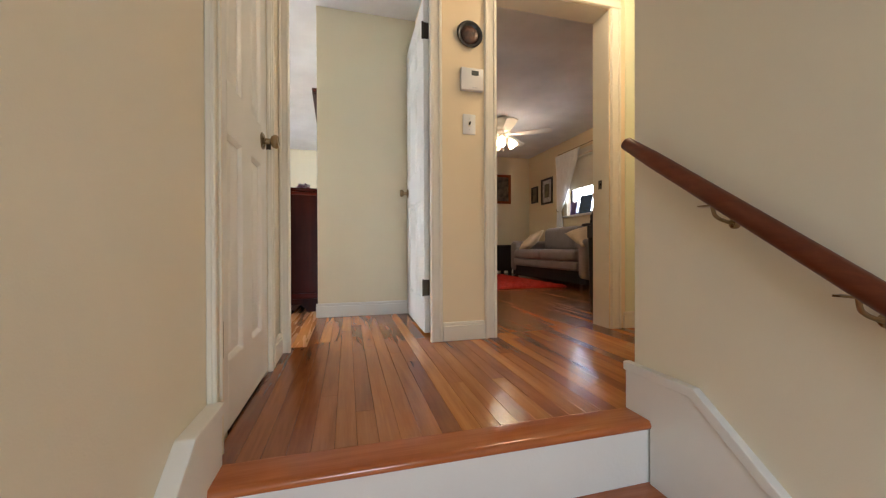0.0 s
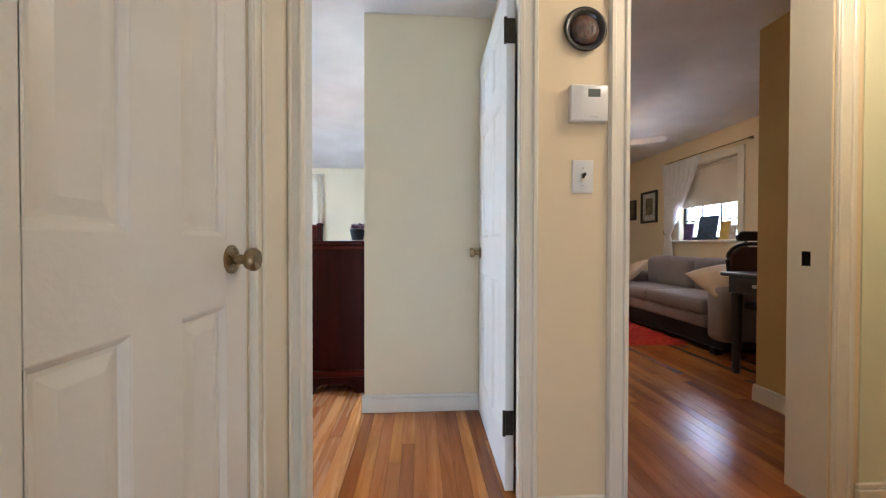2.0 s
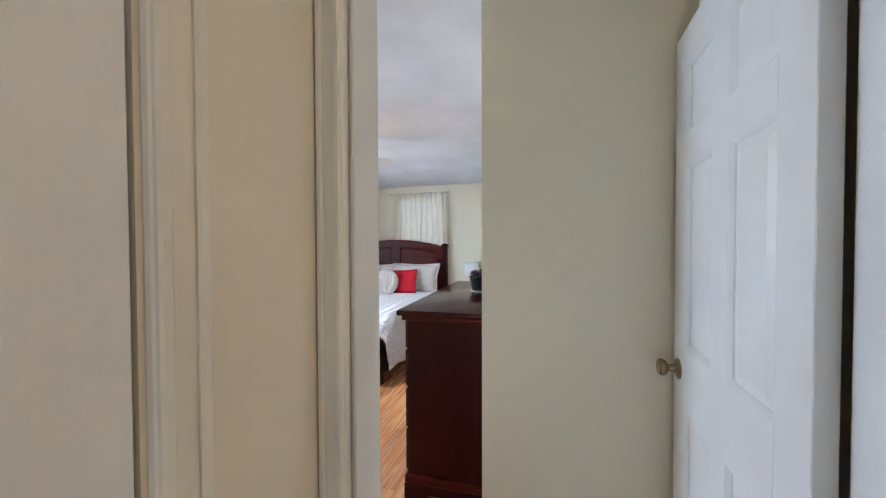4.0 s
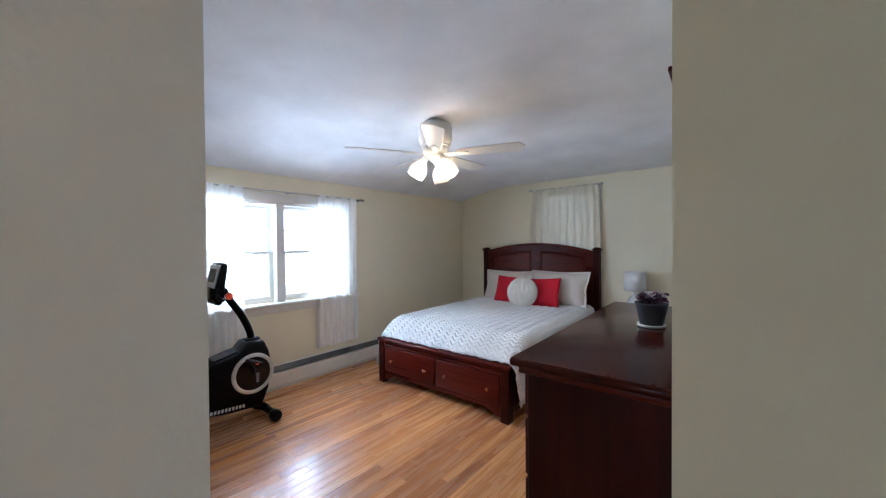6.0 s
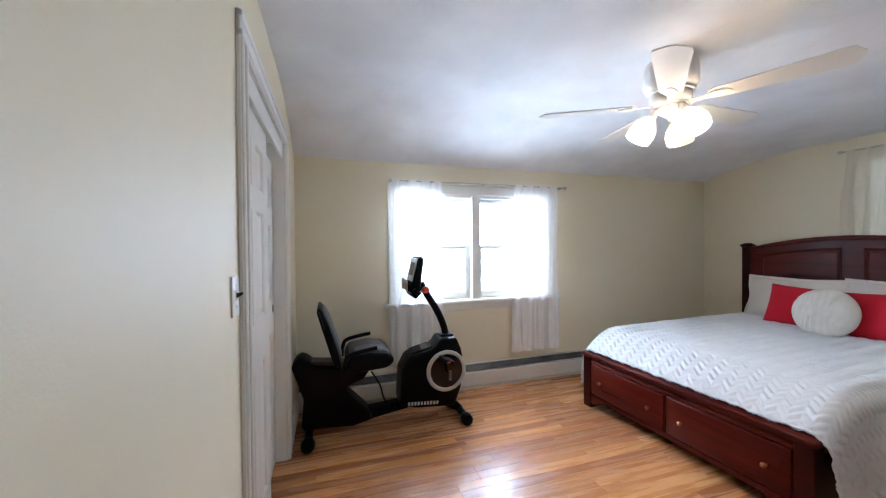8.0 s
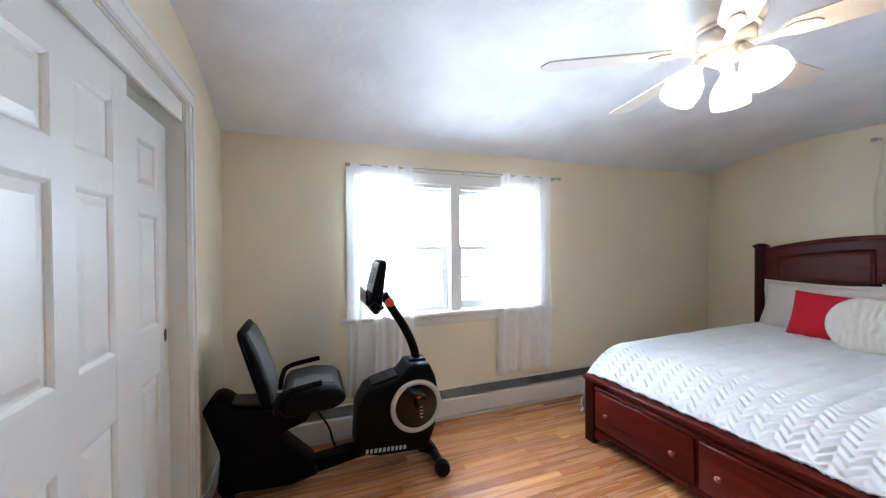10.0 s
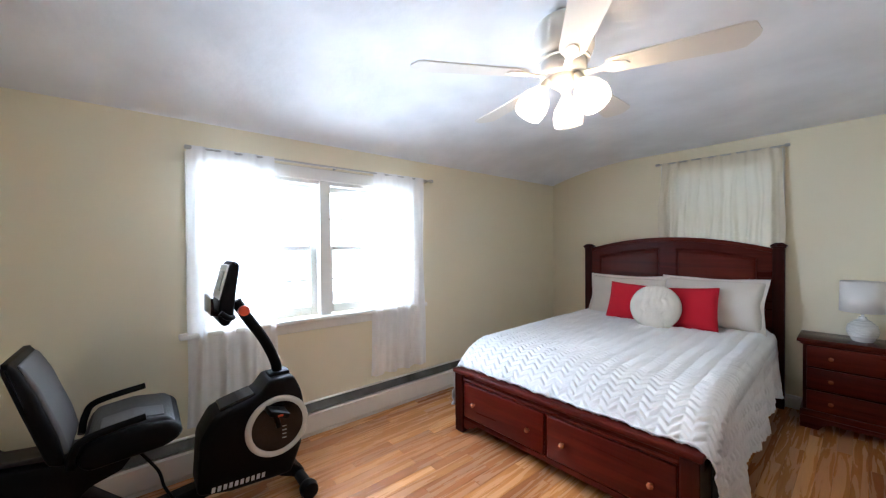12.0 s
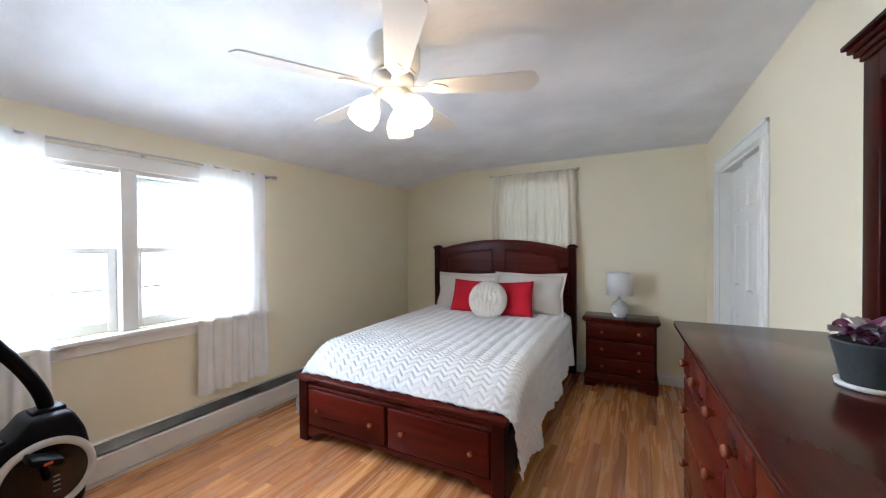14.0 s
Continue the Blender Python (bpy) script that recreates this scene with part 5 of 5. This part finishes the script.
# ---- living room ----
sf = thing("sofa", pose(3.24, 4.65, 0), "grey fabric sofa with rounded arms against the wall", "sofa")
# The shaded gap below the sofa, filled in as a black block.
part("base", B(-0.40, 0.42, -0.98, 0.98, 0.05, 0.26, bev=0.02), MATTBLACK, sf, "black block painted as the shade under the sofa")
part("front_rail", B(-0.445, 0.40, -0.86, 0.86, 0.22, 0.34, bev=0.03, seg=3), SOFACL, sf, smooth=50)
for s in (-1, 1):
    part("seat_cushion", B(-0.46, 0.25, min(0, s * 0.83), max(0, s * 0.83), 0.335, 0.485, bev=0.05, seg=4), SOFACL, sf, smooth=60)
    bm = B(0.10, 0.36, min(s * 0.005, s * 0.84), max(s * 0.005, s * 0.84), 0.44, 0.84, bev=0.09, seg=4)
    part("back_cushion", bm, SOFACL, sf, smooth=60)
    part("arm", B(-0.43, 0.42, min(s * 0.83, s * 1.04), max(s * 0.83, s * 1.04), 0.12, 0.62, bev=0.07, seg=4), SOFACL, sf, smooth=60)
    for x in (-0.38, 0.36):
        part("leg", B(x - 0.03, x + 0.03, s * 0.9 - 0.03, s * 0.9 + 0.03, 0.0, 0.06), EBONY, sf)
part("back", B(0.30, 0.44, -1.0, 1.0, 0.2, 0.78, bev=0.05, seg=3), SOFACL, sf, smooth=60)
for y, r_, lab in ((5.35, 14, "sand coloured cushion on the far end of the sofa"), (3.85, -20, "sand coloured cushion on the near arm of the sofa")):
    c = thing("sofa_cushion", pose(3.02, y, 0.60 if y > 5 else 0.66, 48 if y > 5 else 75, r_, 80), lab, "cushion", group="sofa cushions")
    part("cover", pillow_bm(0.52, 0.42, 0.16, seed=int(y * 3)), SANDCL, c, smooth=180)
rg = thing("rug", pose(0, 0, 0), "round-edged red shag rug on the living room floor", "rug")
bm = bmesh.new()
rr = random.Random(6)
nx_, ny_ = 56, 64
rows = []
for i in range(nx_ + 1):
    row = []
    for j in range(ny_ + 1):
        x_, y_ = 1.25 + 1.6 * i / nx_, 4.05 + 2.0 * j / ny_
        edge = min(i, nx_ - i, j, ny_ - j)
        row.append(bm.verts.new((x_ + rr.uniform(-0.012, 0.012), y_ + rr.uniform(-0.012, 0.012), 0.004 if edge == 0 else 0.018 + rr.uniform(0, 0.016))))
    rows.append(row)
for a, b in zip(rows, rows[1:]):
    for j in range(ny_):
        bm.faces.new((a[j], b[j], b[j + 1], a[j + 1]))
part("shag_surface", bm, RUGRED, rg)
et = thing("end_table", pose(2.72, 6.05, 0), "small black end table beside the sofa", "table")
part("top", B(-0.25, 0.25, -0.22, 0.22, 0.53, 0.56, bev=0.005), EBONY, et)
part("case", B(-0.22, 0.22, -0.19, 0.19, 0.10, 0.53), EBONY, et)
for sx in (-1, 1):
    for sy in (-1, 1):
        part("leg", B(sx * 0.19 - 0.025, sx * 0.19 + 0.025, sy * 0.16 - 0.025, sy * 0.16 + 0.025, 0.0, 0.10), EBONY, et)
dk = thing("desk", pose(2.60, 2.90, 0), "black painted writing desk with turned legs", "desk")
part("top", B(-0.04, 0.75, -0.06, 0.47, 0.745, 0.775, bev=0.006), EBONY, dk)
part("frieze", B(0.0, 0.70, -0.02, 0.43, 0.62, 0.745), EBONY, dk)
part("drawer_pull", B(-0.008, 0.0, 0.19, 0.23, 0.67, 0.695, bev=0.003), SILVER, dk)
for x in (0.03, 0.68):
    for y in (0.02, 0.39):
        part("leg", lathe([(0.022, 0.0), (0.03, 0.04), (0.024, 0.08), (0.032, 0.3), (0.036, 0.5), (0.04, 0.62)], 16, Matrix.Translation((x, y, 0))), EBONY, dk, smooth=50)
ch = thing("desk_chair", pose(3.22, 3.55, 0), "dark chair with a rounded leather back at the desk", "chair")
part("seat", B(-0.22, 0.22, -0.21, 0.21, 0.43, 0.49, bev=0.02, seg=2), EBONY, ch, smooth=50)
part("backrest", prism([(-0.21, 0.5), (-0.24, 0.75), (-0.22, 0.90), (-0.12, 0.97), (0.12, 0.97), (0.22, 0.90), (0.24, 0.75), (0.21, 0.5)], 0.18, 0.23, "Y", bev=0.018, seg=2), plain("brown_leather", (0.10, 0.035, 0.025), 0.4), ch, "brown leather back", smooth=50)
part("headrest", prism([(-0.15, 1.02), (-0.16, 1.07), (-0.11, 1.11), (0.11, 1.11), (0.16, 1.07), (0.15, 1.02)], 0.185, 0.225, "Y", bev=0.012), EBONY, ch, "dark headrest")
for x in (-0.07, 0.07):
    part("headrest_post", B(x - 0.008, x + 0.008, 0.197, 0.213, 0.96, 1.03), EBONY, ch)
part("crest", tube(smooth_path([(-0.23, 0.205, 0.75), (-0.235, 0.205, 0.90), (-0.12, 0.205, 0.985), (0.12, 0.205, 0.985), (0.235, 0.205, 0.90), (0.23, 0.205, 0.75)], 6), 0.018, 10), EBONY, ch, smooth=50)
for sx in (-1, 1):
    for sy in (-1, 1):
        part("leg", B(sx * 0.19 - 0.02, sx * 0.19 + 0.02, sy * 0.18 - 0.02, sy * 0.18 + 0.02, 0.0, 0.43, bev=0.004), EBONY, ch)


def picture(m, w, h, fr, frame_mat, art, label, matw=0.0):
    p = thing("framed_picture", m, label, "picture")
    for a in ((-w / 2, w / 2, -0.025, -0.001, -h / 2, -h / 2 + fr), (-w / 2, w / 2, -0.025, -0.001, h / 2 - fr, h / 2), (-w / 2, -w / 2 + fr, -0.025, -0.001, -h / 2 + fr, h / 2 - fr), (w / 2 - fr, w / 2, -0.025, -0.001, -h / 2 + fr, h / 2 - fr)):
        part("frame_bar", B(*a, bev=0.002), frame_mat, p)
    part("print", B(-w / 2 + fr, w / 2 - fr, -0.008, -0.002, -h / 2 + fr, h / 2 - fr), art, p)
    if matw:
        part("image", B(-w / 2 + fr + matw, w / 2 - fr - matw, -0.0095, -0.008, -h / 2 + fr + matw * 1.3, h / 2 - fr - matw), PAINTING, p)


picture(pose(3.7, 5.935, 1.56, 0, 0, -90), 0.38, 0.48, 0.035, EBONY, PRINT, "black framed pale print on the living room wall", 0.07)
picture(pose(3.7, 6.38, 1.55, 0, 0, -90), 0.24, 0.32, 0.03, EBONY, PAINTING, "small black framed picture on the living room wall")
picture(pose(3.06, NY, 1.68), 0.44, 0.58, 0.05, KNOBWOOD, PAINTING, "brown framed dark painting on the living room wall")
picture(pose(3.7, 3.55, 1.5, 0, 0, -90), 0.30, 0.42, 0.03, EBONY, PAINTING, "dark framed picture near the desk")

lw = thing("window_3", pose(3.7, 4.86, 1.05), "white living room window with shade half drawn", "window", kind="structure")
bm = bmesh.new()
for a, b in ((-0.52, -0.44), (0.44, 0.52)):
    box(bm, -0.016, 0.0, a, b, 0.0, 0.95, bev=0.003)
box(bm, -0.016, 0.0, -0.52, 0.52, 0.95, 1.03, bev=0.003)
part("window_frame", bm, CREAMTRIM, lw)
part("window_sill", B(-0.06, 0.1, -0.54, 0.54, -0.03, -0.003, bev=0.006), TRIM, lw)
bm = bmesh.new()
for a, b in ((-0.44, -0.405), (0.405, 0.44)):
    box(bm, 0.06, 0.09, a, b, 0.0, 0.95)
for z in (0.0, 0.46, 0.91):
    box(bm, 0.06, 0.09, -0.405, 0.405, z, z + 0.035)
for y in (-0.14, 0.14):
    box(bm, 0.066, 0.084, y - 0.008, y + 0.008, 0.035, 0.46)
box(bm, 0.066, 0.084, -0.405, 0.405, 0.235, 0.25)
part("sash", bm, EBONY, lw, "dark storm sash")
g = part("pane", B(0.074, 0.077, -0.405, 0.405, 0.03, 0.92), GLASS, lw)
g.visible_shadow = False
sh = thing("roller_shade", pose(3.7, 4.86, 1.05), "cream roller shade drawn down over half the window", "window shade")
part("cloth", B(0.030, 0.033, -0.43, 0.43, 0.44, 0.90), SHADECL, sh)
part("hem_bar", B(0.026, 0.038, -0.43, 0.43, 0.42, 0.44, bev=0.003), SHADECL, sh)
part("roller", tube([(0.035, -0.43, 0.915), (0.035, 0.43, 0.915)], 0.02, 12), SHADECL, sh, smooth=50)
for y, w_, h_, mt, lab in ((5.18, 0.15, 0.22, CARDP, "small dark photo card on the sill"), (4.88, 0.30, 0.30, CARDB, "blue and green card on the sill"), (4.62, 0.14, 0.22, CARDY, "yellow card on the sill"), (4.52, 0.1, 0.17, PRINT, "pale card on the sill")):
    c = thing("photo_card", pose(3.716, y, 1.048, 0, 8, 0), lab, "card")
    part("card", B(-0.003, 0.003, -w_ / 2, w_ / 2, 0.0, h_), mt, c)
lc = thing("tied_curtain", pose(3.64, 5.22, 2.10), "white sheer curtain tied back beside the living room window", "curtain")
bm = bmesh.new()
rows = []
for j in range(31):
    v = j / 30
    z_ = -1.55 * v
    if v < 0.62:
        k = v / 0.62
        c_, hw_ = 0.06 + 0.22 * k ** 1.5, 0.30 * (1 - k) ** 0.8 + 0.05
    else:
        k = (v - 0.62) / 0.38
        c_, hw_ = 0.28 - 0.04 * k, 0.05 + 0.09 * k
    row = []
    for i in range(41):
        u = i / 40 * 2 - 1
        row.append(bm.verts.new((0.014 * math.sin(u * 22 + 2 * v), c_ + u * hw_ - 0.05, z_)))
    rows.append(row)
for a, b in zip(rows, rows[1:]):
    for i in range(40):
        bm.faces.new((a[i], a[i + 1], b[i + 1], b[i]))
part("voile", bm, VOILE, lc, smooth=180)
part("tie_hook", tube(smooth_path([(0.055, 0.24, -0.96), (0.0, 0.24, -0.97), (-0.02, 0.28, -0.96), (0.0, 0.31, -0.92)], 4), 0.006, 8), BRASS, lc)
lr = thing("curtain_rod", pose(3.645, 4.85, 2.115, 0, 0, 90), "thin curtain rod over the living room window", "curtain rod")
part("bar", tube([(-0.66, 0, 0), (0.66, 0, 0)], 0.006, 10), BRASS, lr)
for s in (-1, 1):
    part("bracket", B(s * 0.6 - 0.006, s * 0.6 + 0.006, -0.055, 0.004, -0.01, 0.008), BRASS, lr)

# hall ceiling light, out of view above the landing
hl = thing("hall_ceiling_light", pose(1.45, 1.42, 2.32), "frosted dome ceiling light over the landing", "ceiling light")
part("rim", lathe([(0.15, 0.0), (0.15, -0.03), (0.135, -0.03), (0.135, 0.0)], 32), BRASS, hl, smooth=40)
part("dome", lathe([(0.134, -0.028), (0.12, -0.06), (0.08, -0.085), (0.02, -0.095)], 32), BULB, hl, smooth=60)
lamp("hall_bulb", "POINT", pose(1.45, 1.42, 2.14), 9.0, (1.0, 0.74, 0.46), 0.08)

# ---- floor boards, laid along the walk ----


def board_mesh(w, ln):
    bm = bmesh.new()
    lo = [bm.verts.new(v) for v in ((0, 0, -0.019), (w, 0, -0.019), (w, ln, -0.019), (0, ln, -0.019))]
    e = 0.0007
    mid = [bm.verts.new((v.co.x, v.co.y, -e)) for v in lo]
    top = [bm.verts.new(v) for v in ((e, e, 0), (w - e, e, 0), (w - e, ln - e, 0), (e, ln - e, 0))]
    for a, b in ((lo, mid), (mid, top)):
        for k in range(4):
            bm.faces.new((a[k], a[(k + 1) % 4], b[(k + 1) % 4], b[k]))
    bm.faces.new(top)
    bm.faces.new(lo[::-1])
    return bm


def lay(name, x0, x1, y0, y1, w, seed, as_parts, label, material=None, lens=(0.45, 0.6, 0.75, 0.9, 1.05, 1.2, 1.5)):
    floor_ob = thing(name, pose(0, 0, 0), label, "floor", kind="structure")
    rnd_ = random.Random(seed)
    shared = {}
    verts, faces = [], []
    x = x0
    while x < x1 - 0.01:
        wd = min(w, x1 - x)
        y = y0 - rnd_.choice((0.0, 0.2, 0.35, 0.5))
        while y < y1 - 0.005:
            ln = rnd_.choice(lens)
            a, b = max(y, y0), min(y + ln, y1)
            if y1 - b < 0.12:
                b = y1
            if b - a > 0.02:
                key = (round(wd, 3), round(b - a, 2))
                if as_parts:
                    if key not in shared:
                        bm_ = board_mesh(wd - 0.0006, b - a - 0.0006)
                        me = bpy.data.meshes.new("board")
                        bm_.to_mesh(me)
                        bm_.free()
                        me.materials.append(material or FLOORWOOD)
                        shared[key] = me
                    ob = new("board", shared[key])
                    ob.location = (x, a, 0)
                    ob.parent = floor_ob
                else:
                    bm_ = board_mesh(wd - 0.0006, b - a - 0.0006)
                    o = len(verts)
                    bm_.verts.index_update()
                    verts += [(v.co.x + x, v.co.y + a, v.co.z) for v in bm_.verts]
                    faces += [[o + v.index for v in f.verts] for f in bm_.faces]
                    bm_.free()
            y = b if b >= y1 else y + ln
        x += w
    if not as_parts:
        me = bpy.data.meshes.new("boards")
        me.from_pydata(verts, [], faces)
        me.materials.append(FLOORFAR)
        ob = new("boards", me)
        ob.parent = floor_ob
        tagged(ob, kind="stuff")


lay("floor_bedroom", -3.5, -0.12, 2.0, NY, 0.066, 5, True, "oak strip floor with varied boards and a satin varnish, coloured paler for daylight", FLOORLIT)
LONG = (0.7, 1.0, 1.3, 1.7, 2.1)
lay("floor_hall_west", -0.235, -0.12, 0.966, 2.0, 0.0575, 9, True, "reddish oak strip floor along the hall wall", lens=LONG)
lay("floor_hall", -0.12, 0.64, 0.966, 2.82, 0.0585, 14, True, "reddish oak strip floor on the landing, worn varnish", lens=LONG)
lay("floor_hall_east", 0.64, 2.31, 0.966, 2.0, 0.0585, 23, True, "reddish oak strip floor towards the living room", lens=LONG)
lay("floor_living", 0.64, 3.7, 2.0, NY, 0.066, 11, False, "oak strip floor in the living room")
